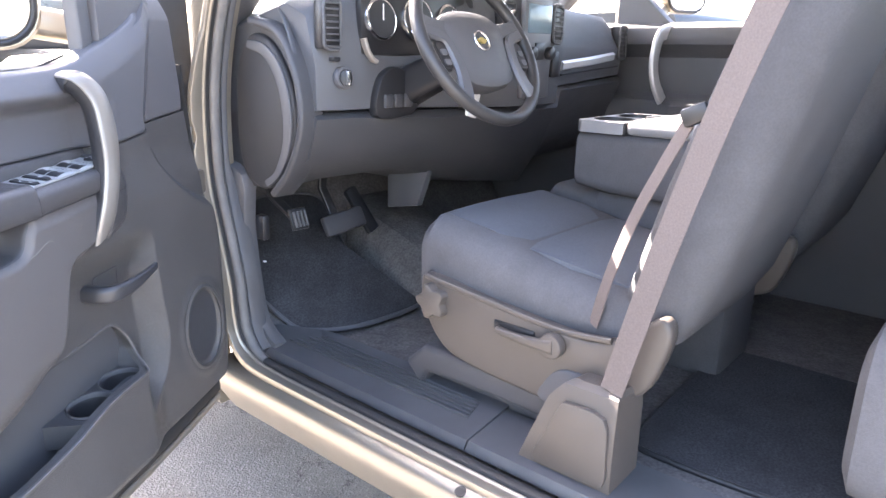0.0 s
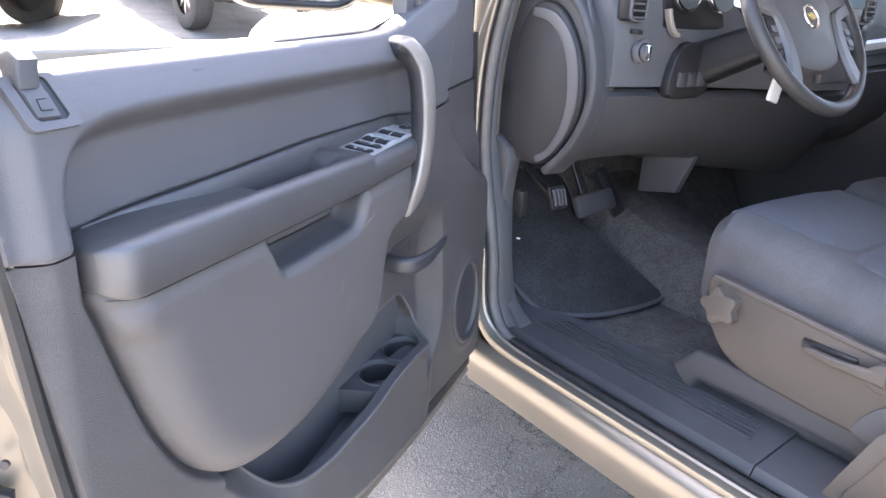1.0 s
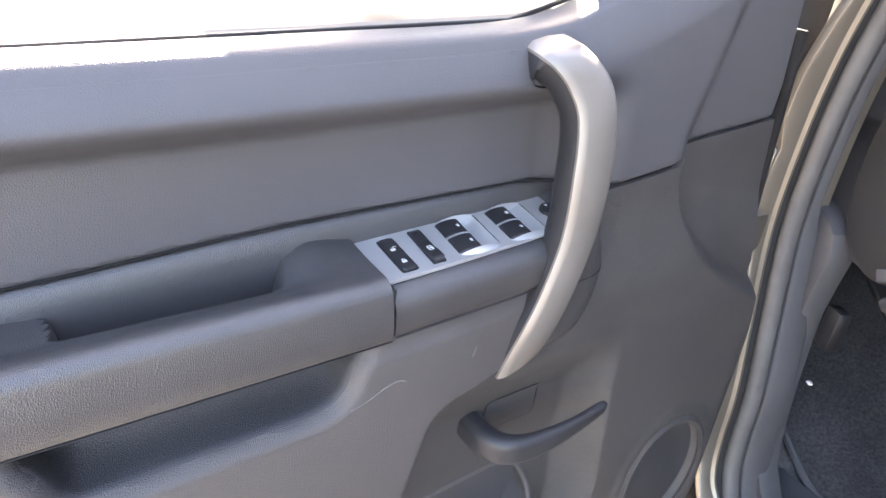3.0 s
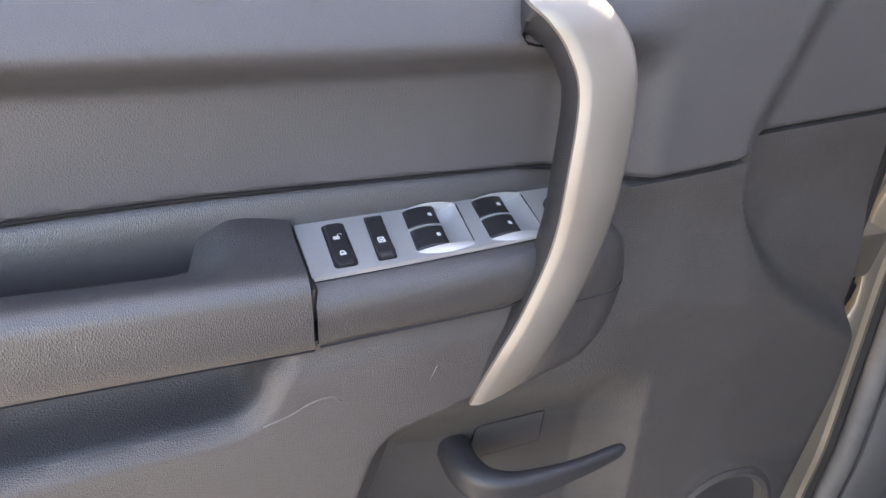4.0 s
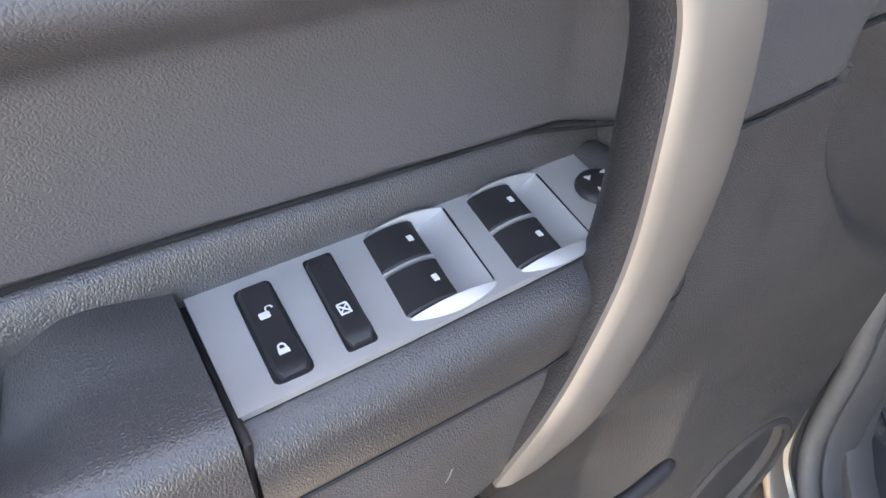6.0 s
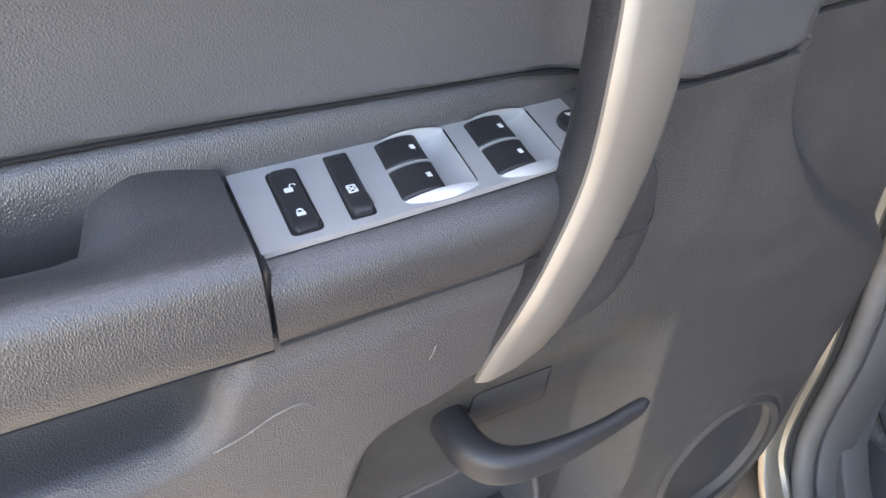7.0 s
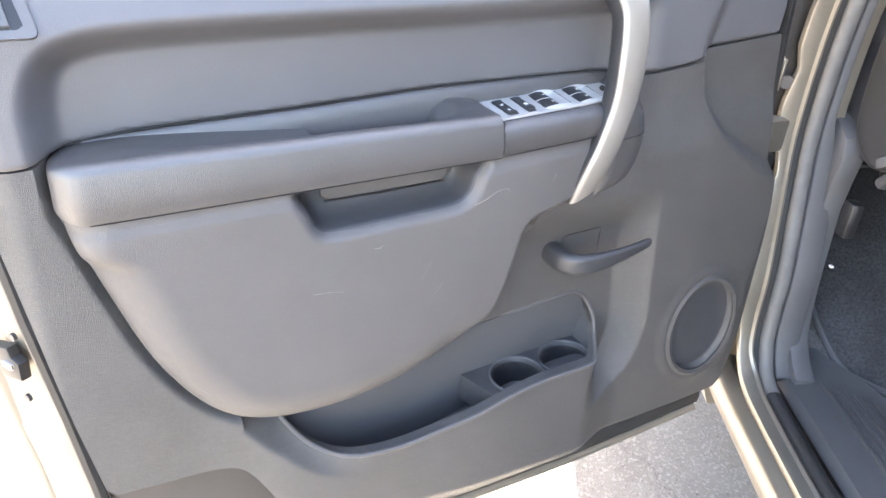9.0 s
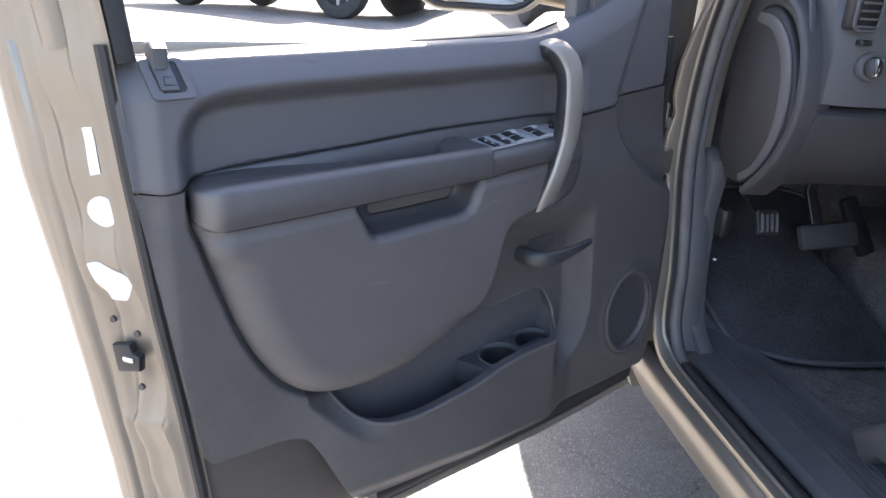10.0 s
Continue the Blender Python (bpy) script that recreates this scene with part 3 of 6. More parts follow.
for cx, cy, r in WELLS:
    cz = 0.755 + 0.09 * (cx - 0.56)
    rows = [[(cx + q * math.cos(2 * math.pi * k / 40), cy + q * math.sin(2 * math.pi * k / 40), cz + h + 0.09 * q * math.cos(2 * math.pi * k / 40)) for k in range(40)] for q, h in ((r + 0.0022, -0.001), (r + 0.0022, 0.0018), (r + 0.0008, 0.0034), (r - 0.0014, 0.0018), (r - 0.002, -0.006), (r - 0.0022, -0.03), (r - 0.004, -0.068), (0.001, -0.068))]
    # the charcoal inside paints in the shade of the hollow
    well = part("bottle_well", loft(rows[4:], caps=False), M["end_panel"], storage, "round bottle well, its inner shade painted charcoal")
    # paler rim colour stands for the highlight along its edge
    part("well_rim", loft(rows[:5], caps=False), M["dash_dark"], well)
    part("well_insert", disc((cx + 0.004, cy - 0.004, cz - 0.067), r - 0.012, 0.028, (0, 0, 1), 32, None, 0.003), M["dash_dark"], well)

# armrest: a rounded bar whose middle is hollowed behind a narrow front rail as a grab cup
AX = [0.0604, 0.0612, 0.0626, 0.065, 0.0685, 0.073, 0.079, 0.087, 0.097] + [0.11 + 0.0085 * i for i in range(21)] + [0.285 + 0.0025 * i for i in range(84)] + [0.4975 + 0.006 * i for i in range(6)] + [0.5340, 0.5356, 0.5368]
rows = []
for x in AX:
    e = min(1, math.sqrt(max(0, 1 - (1 - min((x - 0.060) / 0.036, 1)) ** 2)) + 0.06)
    top = 1.176 + 0.014 * (x / 0.54)
    low = 1.1175 + 0.022 * (x / 0.54) ** 1.1
    yb = 0.046
    prof = []
    for y in (yb, 0.041, 0.036, 0.030, 0.022, 0.015, 0.0115, 0.0098, 0.0085, 0.004, -0.002, -0.009, -0.0165, -0.0235):   # top, from the rear to the front
        z = top + (float(seam_z(x)) + 0.0008 - top) * float(step01((y - 0.004) / 0.040)) * (1 - float(np.clip((x - 0.07) / 0.27, 0, 1)))
        z += 0.006 * float(step01((y - 0.002) / 0.034)) * float(step01((x - 0.45) / 0.03)) * (1 - 0.7 * float(step01((x - 0.505) / 0.035)))
        z -= 0.012 * float(step01((y + 0.0235) / 0.032)) * float(np.clip((x - 0.09) / 0.21, 0, 1)) * (1 - float(step01((x - 0.470) / 0.03)))
        cup = float(step01((x - 0.316 + 0.024 * max(0.0, (y - 0.0115) / 0.0345) ** 1.6) / 0.008)) * (1 - float(step01((x - 0.458 - 0.25 * max(0.0, y - 0.010)) / 0.013)))
        if y > 0.0105:
            z += (low + 0.004 - z) * cup
        elif y > 0.008:
            z -= 0.0015 * cup
        prof.append((y, z))
    for k in range(1, 9):                               # rounded nose
        a = radians(82 * k / 8)
        prof.append((-0.0235 - 0.0135 * math.sin(a), top - 0.0135 + 0.0135 * math.cos(a)))
    prof += [(-0.0385, top - 0.024), (-0.0395, top - 0.034), (-0.0390, low + 0.004), (-0.0370, low + 0.0006), (-0.035, low), (-0.01, low), (yb, low)]
    c = (0.0, (top + low) / 2)
    lean = 1.0 if x > 0.53 else 0.0
    slant = float(step01((x - 0.26) / 0.04)) * (1 - float(step01((x - 0.36) / 0.06)))
    rows.append([(x + lean * (0.05 * (top - z) - 0.0016) + 0.6 * slant * max(0.0, y - 0.010), c[0] + (y - c[0]) * (e if y < 0 else 1), c[1] + (z - c[1]) * (0.55 + 0.45 * e)) for y, z in prof])
armrest = part("armrest", loft(rows), M["soft"], door, "dark grained vinyl armrest with a grab cup")
part("armrest_joint", box((0.5352, -0.0345, 1.1425), (0.5395, 0.044, 1.1835), 0.006, turn=Matrix.Rotation(radians(2.5), 4, "Y")), M["black"], armrest)
part("armrest_seam", tube([(x, -0.0372 * min(1, 0.2 + (x - 0.062) / 0.03), 1.1172 + 0.022 * (x / 0.54) ** 1.1) for x in [0.066 + 0.0118 * k for k in range(41)]], 0.0007, 6, up=(0, 1, 0)), M["black"], armrest)

# switch block in front of the armrest
rows = []
for i in range(21):
    x = 0.5403 + (0.725 - 0.5403) * i / 20
    top = 1.181 + 0.075 * (x - 0.54)
    low = 1.1405 + 0.085 * (x - 0.54)
    pull = 0.018 * max(0, (x - 0.66) / 0.065) ** 2
    prof = [(0.050, top + 0.012), (0.044, top), (0.0405, top - 0.001), (0.0400, top - 0.010), (-0.0165 + pull, top - 0.011), (-0.0172 + pull, top - 0.002), (-0.020 + pull, top - 0.001)]
    for k in range(1, 7):
        a = radians(90 * k / 6)
        prof.append((-0.020 + pull - 0.017 * math.sin(a), top - 0.018 + 0.017 * math.cos(a)))
    prof += [(-0.037 + pull, low + 0.004), (-0.034 + pull, low), (0.05, low)]
    rows.append([(x + (0.05 * (top - z) - 0.0016 if i == 0 else 0.0), y, z) for y, z in prof])
part("switch_block", loft(rows), M["soft"], door, "dark grained vinyl switch block")
part("block_seam", tube([(x, -0.0362 + 0.018 * max(0, (x - 0.66) / 0.065) ** 2, 1.1404 + 0.085 * (x - 0.54)) for x in [0.5415 + 0.009 * k for k in range(18)]], 0.0008, 6, up=(0, 1, 0)), M["black"], door)
TOPS = curve_pts([(-0.004, 1.163), (0.06, 1.164), (0.155, 1.172), (0.31, 1.182), (0.49, 1.196), (0.75, 1.207), (0.80, 1.214)], 10)
part("rear_strip", loft([[(x, 0.056, z + 0.0118), (x, 0.0470, z + 0.0116), (x, 0.0435, z + 0.0104), (x, 0.0405, z + 0.0065), (x, 0.0375, z - 0.006), (x, 0.0365, z - 0.05), (x, 0.056, z - 0.05)] for x, z in TOPS if x > 0.09]), M["soft"], door, "narrow grained strip behind the armrest")


def on_plate(x, y, h=0.0):
    """A place on the sloping switch plate."""
    return (x, y, 1.1815 + 0.075 * (x - 0.54) + 0.06 * (y + 0.02) + h)


def slab(outline, h0, h1, bevel=0.0006, dish=None, seg=2):
    bm = bmesh.new()
    n = len(outline)
    lo = [bm.verts.new(on_plate(x, y, h0)) for x, y in outline]
    hi = [bm.verts.new(on_plate(x, y, h1 + (dish(x, y) if dish else 0))) for x, y in outline]
    fs = [bm.faces.new(lo[::-1]), bm.faces.new(hi)]
    fs += [bm.faces.new((lo[i], lo[(i + 1) % n], hi[(i + 1) % n], hi[i])) for i in range(n)]
    bmesh.ops.recalc_face_normals(bm, faces=fs)
    if bevel:
        bmesh.ops.bevel(bm, geom=list(fs[1].edges), offset=bevel, segments=seg, affect="EDGES")
    return bm


def quad(a, b, c, d, r=0.0015, n=3):
    """A four-cornered outline with rounded corners."""
    P = [np.array(p) for p in (a, b, c, d)]
    out = []
    for i in range(4):
        p, q, s = P[i - 1], P[i], P[(i + 1) % 4]
        u, w = (p - q) / np.linalg.norm(p - q), (s - q) / np.linalg.norm(s - q)
        for k in range(n + 1):
            t = k / n
            out.append(tuple((q + u * r) * (1 - t) ** 2 + q * 2 * t * (1 - t) + (q + w * r) * t * t))
    return out


full = [(0.5385, 0.0445), (0.5390, -0.0225), (0.60, -0.0215), (0.66, -0.0195), (0.70, -0.0175), (0.735, -0.010), (0.765, 0.012), (0.778, 0.030), (0.778, 0.0425), (0.72, 0.0445), (0.62, 0.0445)]
BEZELS = [quad((0.6135 + dx, 0.0350), (0.6090 + dx, -0.0150), (0.6500 + dx, -0.0145), (0.6550 + dx, 0.0365), 0.003) for dx in (0.0, 0.0525)]
pm = relief(full, lambda X, Y: 0 * X, 0.0022, BEZELS, 0.0)
for v in pm.verts:
    v.co = on_plate(v.co.x, v.co.z, 0.0022)
rim_e = [e for e in pm.edges if e.is_boundary and min(dist_to(b, np.array([e.verts[0].co.x]), np.array([e.verts[0].co.y]))[0][0] for b in BEZELS) > 0.001]
for v in bmesh.ops.extrude_edge_only(pm, edges=rim_e)["geom"]:
    if isinstance(v, bmesh.types.BMVert):
        v.co.z -= 0.003
plate = part("switch_plate", pm, M["silver"], door, "brushed silver switch plate")
LOCK = quad((0.5560, 0.0300), (0.5550, -0.0165), (0.5690, -0.0165), (0.5700, 0.0305), 0.003)
WLOCK = quad((0.5860, 0.0325), (0.5830, -0.0160), (0.5945, -0.0160), (0.5975, 0.0325), 0.0018)
part("switch_surround", slab([(x + (x - 0.5625) * 0.10, y + (y - 0.007) * 0.04) for x, y in LOCK], 0.0015, 0.0027, 0), M["black"], plate)


def rocker(x0, x1, lean, y0, y1, height, bevel=0.0012):
    """A long key across the plate, from y0 (rear) to y1, whose height follows a profile from 0 to 1."""
    rows = []
    for i in range(17):
        t = i / 16
        y = y0 + (y1 - y0) * t
        o = lean * t
        end = 0.0016 if i in (0, 16) else 0.0
        h = height(t) - (0.0014 if i in (0, 16) else 0)
        rows.append([on_plate(x0 + o + end, y, -0.001), on_plate(x0 + o + end, y, h - bevel), on_plate(x0 + o + bevel + end, y, h), on_plate(x1 + o - bevel - end, y, h), on_plate(x1 + o - end, y, h - bevel), on_plate(x1 + o - end, y, -0.001)])
    return loft(rows)


lock = part("lock_switch", rocker(0.5565, 0.5695, -0.0008, 0.0300, -0.0165, lambda t: 0.0054 - 0.0018 * math.sin(math.pi * t)), M["button"], plate, "black rocker switch with white padlock marks")
part("switch_surround", slab([(x + (x - 0.590) * 0.10, y + (y - 0.008) * 0.04) for x, y in WLOCK], 0.0015, 0.0027, 0), M["black"], plate)
wlock = part("window_lock_switch", rocker(0.5860, 0.5970, -0.0028, 0.0325, -0.0160, lambda t: 0.0046 + 0.0016 * float(step01((t - 0.55) / 0.3)), 0.0008), M["button"], plate, "narrow black window lock switch")


def mark(outline, h, parent, name="symbol"):
    return part(name, slab(outline, h - 0.0004, h, 0), M["white"], parent)


def rounded_line(cx, cy, w, h, r=0.0006):
    return [(cx + a, cy + b) for a, b in rounded(w, h, r, 2)]


def rect(cx, cy, w, h, turn=0.0):
    c, s = math.cos(turn), math.sin(turn)
    return [(cx + a * c - b * s, cy + a * s + b * c) for a, b in ((-w / 2, -h / 2), (w / 2, -h / 2), (w / 2, h / 2), (-w / 2, h / 2))]


for cy, shut in ((0.0145, False), (-0.0050, True)):
    dz = 0.0054 - 0.0018 * math.sin(math.pi * (0.030 - cy) / 0.0465) + 0.0002
    mark(rounded_line(0.5622, cy - 0.0012, 0.0042, 0.0032), dz, lock)
    ox = 0.0 if shut else 0.0026
    arc_ = [radians(180 * k / 8) for k in range(9)]
    mark([(0.5622 + ox + 0.0017 * math.cos(a), cy + 0.0012 + 0.0019 * math.sin(a)) for a in arc_] + [(0.5622 + ox + 0.0010 * math.cos(a), cy + 0.0012 + 0.0012 * math.sin(a)) for a in arc_[::-1]], dz, lock)
    for q in ((-0.00135, 0.00135) if shut else (-0.00135,)):
        mark(rect(0.5622 + ox + q, cy + 0.0008, 0.0007, 0.0012), dz, lock)
for a in (rect(0.5886, -0.0028, 0.0046, 0.0006), rect(0.5886, 0.0024, 0.0034, 0.0006), rect(0.5866, -0.0002, 0.0006, 0.0050), rect(0.5906, -0.0002, 0.0006, 0.0050), rect(0.5886, -0.0002, 0.0052, 0.0006, 0.8), rect(0.5886, -0.0002, 0.0052, 0.0006, -0.8)):
    mark(a, 0.0066, wlock)
part("lamp_dot", slab(rect(0.5906, 0.0265, 0.0022, 0.0014), 0.0042, 0.0049, 0), M["dark"], wlock)

# two window switch pairs, each in a scooped silver bezel between two arched rims
def arch(t):
    return math.sin(math.pi * min(1.0, max(0.0, t))) ** 0.75


KEY = 0.0232                                             # length of a key along the door
for dx in (0.0, 0.0525):
    def left(y):
        return 0.6135 + dx - (0.0350 - y) * 0.09

    bm = bmesh.new()
    for edge, out, tall in ((0.0347, 0.0042, 0.0040), (-0.0143, -0.0048, 0.0026)):          # rims: far and near
        rows = []
        for i in range(25):
            t = i / 24
            x = left(edge) + 0.0005 + 0.0405 * t
            h = 0.0023 + tall * arch(t)
            w = 0.0006 + out * arch(t) if out > 0 else -0.0006 + out * arch(t)
            rows.append([on_plate(x, edge + w, 0.0021), on_plate(x, edge + w * 0.55, 0.0021 + (h - 0.0021) * 0.55), on_plate(x, edge + w * 0.12, h - 0.0003), on_plate(x, edge - w * 0.06, h), on_plate(x, edge - w * 0.16, h - 0.0006), on_plate(x, edge - w * 0.16, -0.008)])
        loft(rows, bm, closed=False)
    bmesh.ops.recalc_face_normals(bm, faces=bm.faces)
    bezel = part("switch_bezel", bm, M["silver"], plate, "arched silver switch rims", sharp=50)
    part("bezel_floor", slab([(left(0.035) - 0.001, 0.0355), (left(-0.015) - 0.001, -0.0155), (left(-0.015) + 0.040, -0.0155), (left(0.035) + 0.041, 0.0355)], -0.0095, -0.0080, 0), M["black"], bezel)
    rows = []
    for i in range(15):
        t = i / 14
        o = KEY - 0.0010 + (0.0412 - KEY) * t
        h = -0.0060 + 0.0082 * t ** 1.6
        rows.append([on_plate(left(y) + o, y, h + 0.0034 * (1 - t) * max(0.0, abs((y - 0.0102) / 0.0245) - 0.70) ** 2 / 0.09) for y in (0.0347, 0.0335, 0.0315, 0.029, 0.025, 0.0102, -0.0045, -0.0085, -0.011, -0.013, -0.0143)])
    part("finger_scoop", loft(rows, closed=False), M["silver"], bezel, "hollowed silver finger scoop")

    def crown(t):
        return 0.0022 + 0.0030 * math.sin(math.pi * (0.10 + 0.72 * t))

    # thin silver ridge in the split, standing for the highlight on the key edges
    part("key_edge_glint", loft([[on_plate(left(0.0101) + KEY * t, 0.0101 + q, crown(t) + h) for q, h in ((-0.0008, -0.004), (-0.0006, 0.0), (0.0006, 0.0), (0.0008, -0.004))] for t in [k / 10 for k in range(11)]]), M["silver"], bezel)
    for y0, y1 in ((0.0336, 0.0112), (0.0090, -0.0132)):
        rows = []
        for i in range(15):                              # the key is crowned and dips at its front, where the finger pulls it
            t = i / 14
            z = crown(t) - (0.0007 if i in (0, 14) else 0.0)
            p0, p1 = left(y0) + KEY * t, left(y1) + KEY * t
            rows.append([on_plate(p0, y0, z - 0.0009), on_plate(p0, y0 - 0.0009, z), on_plate((p0 + p1) / 2, (y0 + y1) / 2, z - 0.0003), on_plate(p1, y1 + 0.0009, z), on_plate(p1, y1, z - 0.0009), on_plate(p1, y1, -0.007), on_plate(p0, y0, -0.007)])
        key = part("window_switch", loft(rows), M["button"], plate, "black sprung window switch key")
        part("key_mark", slab(rect((left(y0) + left(y1)) / 2 + 0.0178, (y0 + y1) / 2, 0.0024, 0.0034), crown(0.77) - 0.0006, crown(0.77) + 0.0001, 0), M["white"], key)
# mirror knob with four arrows
knob = part("mirror_knob", loft([[on_plate(0.7270 + r_ * math.cos(2 * math.pi * k / 36), 0.0110 + r_ * math.sin(2 * math.pi * k / 36), h) for k in range(36)] for r_, h in ((0.0122, 0.001), (0.0122, 0.0032), (0.0116, 0.0046), (0.0098, 0.0058), (0.0070, 0.0066), (0.0030, 0.0070))]), M["button"], plate, "round black domed mirror knob with four arrows")
for k in range(4):
    a = radians(45 + 90 * k)
    px, py = 0.7270 + 0.0066 * math.cos(a), 0.0110 + 0.0066 * math.sin(a)
    mark([(px + 0.0021 * math.cos(a + b), py + 0.0021 * math.sin(a + b)) for b in (0, 2.1, 4.2)], 0.0069, knob)
part("mirror_selector", slab(rect(0.7440, 0.0300, 0.012, 0.008), 0.0015, 0.004, 0.0008), M["button"], plate)

# pull handle: its left and right edges, from the top down
HL = curve_pts([(0.674, 0.024, 1.345), (0.667, -0.004, 1.344), (0.676, -0.015, 1.336), (0.687, -0.022, 1.322), (0.6955, -0.030, 1.298), (0.6945, -0.038, 1.25), (0.6925, -0.041, 1.20), (0.680, -0.042, 1.15), (0.668, -0.041, 1.115), (0.661, -0.036, 1.085), (0.657, -0.031, 1.060)], 6)
HR = curve_pts([(0.718, 0.024, 1.352), (0.713, -0.002, 1.350), (0.723, -0.013, 1.340), (0.733, -0.022, 1.324), (0.7355, -0.032, 1.298), (0.7350, -0.040, 1.25), (0.7302, -0.043, 1.20), (0.7155, -0.046, 1.15), (0.7045, -0.045, 1.117), (0.700, -0.041, 1.098), (0.697, -0.037, 1.086)], 6)


def handle_rows(sec):
    out = []
    for i in range(len(HL)):
        a, b = Vector(HL[i]), Vector(HR[i])
        t = ((Vector(HL[min(i + 1, len(HL) - 1)]) + Vector(HR[min(i + 1, len(HL) - 1)])) - (Vector(HL[max(i - 1, 0)]) + Vector(HR[max(i - 1, 0)]))).normalized()
        n = (b - a).cross(t).normalized()
        if n.y > 0.05 or (abs(n.y) <= 0.05 and n.z < 0):
            n = -n
        out.append([tuple(a + (b - a) * u + n * h) for u, h in sec])
    return out


core = [(0.02, -0.0005), (0.0, -0.0025), (-0.03, -0.010), (-0.03, -0.020), (0.08, -0.027), (0.3, -0.030), (0.8, -0.026), (1.0, -0.010), (0.99, -0.0005)]
handle = part("pull_handle", loft(handle_rows(core)), M["end_panel"], door, "tall curved grab handle, charcoal behind")
part("handle_face", loft(handle_rows([(0.0, -0.0015), (0.0, 0.0010), (0.035, 0.0022), (0.13, 0.0042), (0.18, 0.0048), (0.5, 0.0058), (0.86, 0.0046), (0.95, 0.0028), (1.0, 0.0), (1.0, -0.0015)])), M["champagne"], handle, "satin pewter handle facing")
FOOT = curve_pts([(0.690, 1.046), (0.735, 1.052), (0.766, 1.068), (0.784, 1.095), (0.791, 1.130), (0.789, 1.160), (0.779, 1.184), (0.758, 1.199), (0.735, 1.204), (0.705, 1.15)], 5, True)


def foot_depth(X, Z):
    """The rounded end of the pad and of the switch block, behind the handle."""
    d, _, _ = dist_to(FOOT, X, Z)
    k = np.clip(d / 0.034, 0, 1)
    return -0.018 + 0.044 * np.sqrt(np.clip(1 - (1 - k) ** 2, 0, 1))


foot = part("handle_foot", relief(FOOT, foot_depth, 0.003, (), 0.02), M["soft"], handle, "rounded dark vinyl end behind the handle")
line = np.array([(0.715 + 0.004 * k, 1.137 + 0.0006 * k) for k in range(19)])
part("foot_joint", tube([(x, y, z) for (x, z), y in zip(line, -foot_depth(*line.T) - 0.0001)], 0.0008, 6, up=(0, 1, 0)), M["black"], foot)

# inside release lever in its hollow
lev = curve_pts([(0.673, 0.028, 0.031, 0.027), (0.673, 0.004, 0.033, 0.027), (0.675, -0.014, 0.033, 0.026), (0.684, -0.031, 0.032, 0.022), (0.703, -0.0415, 0.029, 0.017), (0.732, -0.0460, 0.025, 0.0135), (0.765, -0.0465, 0.019, 0.0105), (0.795, -0.0445, 0.0155, 0.010), (0.806, -0.0435, 0.012, 0.008), (0.810, -0.0432, 0.006, 0.004)], 5)
rows = []
for i, (x, y, tall, thick) in enumerate(lev):
    a, b = lev[max(i - 1, 0)], lev[min(i + 1, len(lev) - 1)]
    n_ = Vector((b[1] - a[1], a[0] - b[0])).normalized()
    zc = 0.956 + 0.17 * (x - 0.665) + 0.06 * (y + 0.03) + 0.003
    rows.append([(x + n_.x * q, y + n_.y * q, zc + h) for q, h in rounded(thick, tall, min(thick, tall) * 0.42, 5)])
release = part("release_lever", loft(rows), M["lever"], door, "charcoal hooked inside release lever", sharp=60)
FLAP = quad((0.692, 0.986), (0.758, 0.992), (0.764, 0.945), (0.690, 0.940), 0.006)
flap = part("lever_bezel", relief(FLAP, lambda X, Z: lower_depth(X, Z) + 0.0009, 0.005, (), 0.004), M["carpet_trim"], door)
part("bezel_joint", tube([(x, y0 - 0.0004, z) for (x, z), y0 in zip(FLAP, -lower_depth(*np.array(FLAP).T))], 0.0007, 6, closed=True, up=(0, 1, 0)), M["black"], flap)

# speaker grille
sp = relief([(1.001 + (x - 1.005) * 0.90, 0.774 + (z - 0.770) * 0.91) for x, z in SPK], lambda X, Z: lower_depth(X, Z) + 0.002 + 0.003 * (1 - ((X - 1.001) / 0.08) ** 2 - ((Z - 0.774) / 0.1) ** 2), 0.006, (), 0.006)
speaker = part("speaker_grille", sp, M["bolster"], door, "oval woven speaker grille")
rim = [(x, y0 + 0.0015, z) for (x, z), y0 in zip(SPK, -lower_depth(*np.array(SPK).T))]
part("speaker_ring", sweep(rim, [(0.006, -0.004), (0.004, 0.0006), (0.0, 0.0016), (-0.004, 0.0012), (-0.006, -0.003), (0.0, -0.006)], (0, 1, 0), closed=True), M["carpet_trim"], speaker)

# lock pull at the rear of the sill
LOCKM = Matrix.Translation((0.047, -0.0005, 1.281)) @ Matrix.Rotation(radians(-28), 4, "X")      # x along the door, z up the shoulder, -y out of it


def on_shoulder(name, bm, material, parent, label=""):
    bm.transform(LOCKM)
    return part(name, bm, material, parent, label)


fr = relief(quad((-0.022, 0.002), (-0.032, 0.052), (0.020, 0.054), (0.030, 0.004), 0.007), lambda X, Z: 0 * X + 0.0030, 0.003, [quad((-0.013, 0.010), (-0.021, 0.049), (0.011, 0.050), (0.020, 0.011), 0.003)], 0.006)
knobbase = on_shoulder("lock_escutcheon", fr, M["upper"], door)
on_shoulder("lock_recess", prism(quad((-0.014, 0.009), (-0.022, 0.050), (0.012, 0.051), (0.021, 0.010), 0.003), -0.0012, 0.006, "y"), M["black"], knobbase)
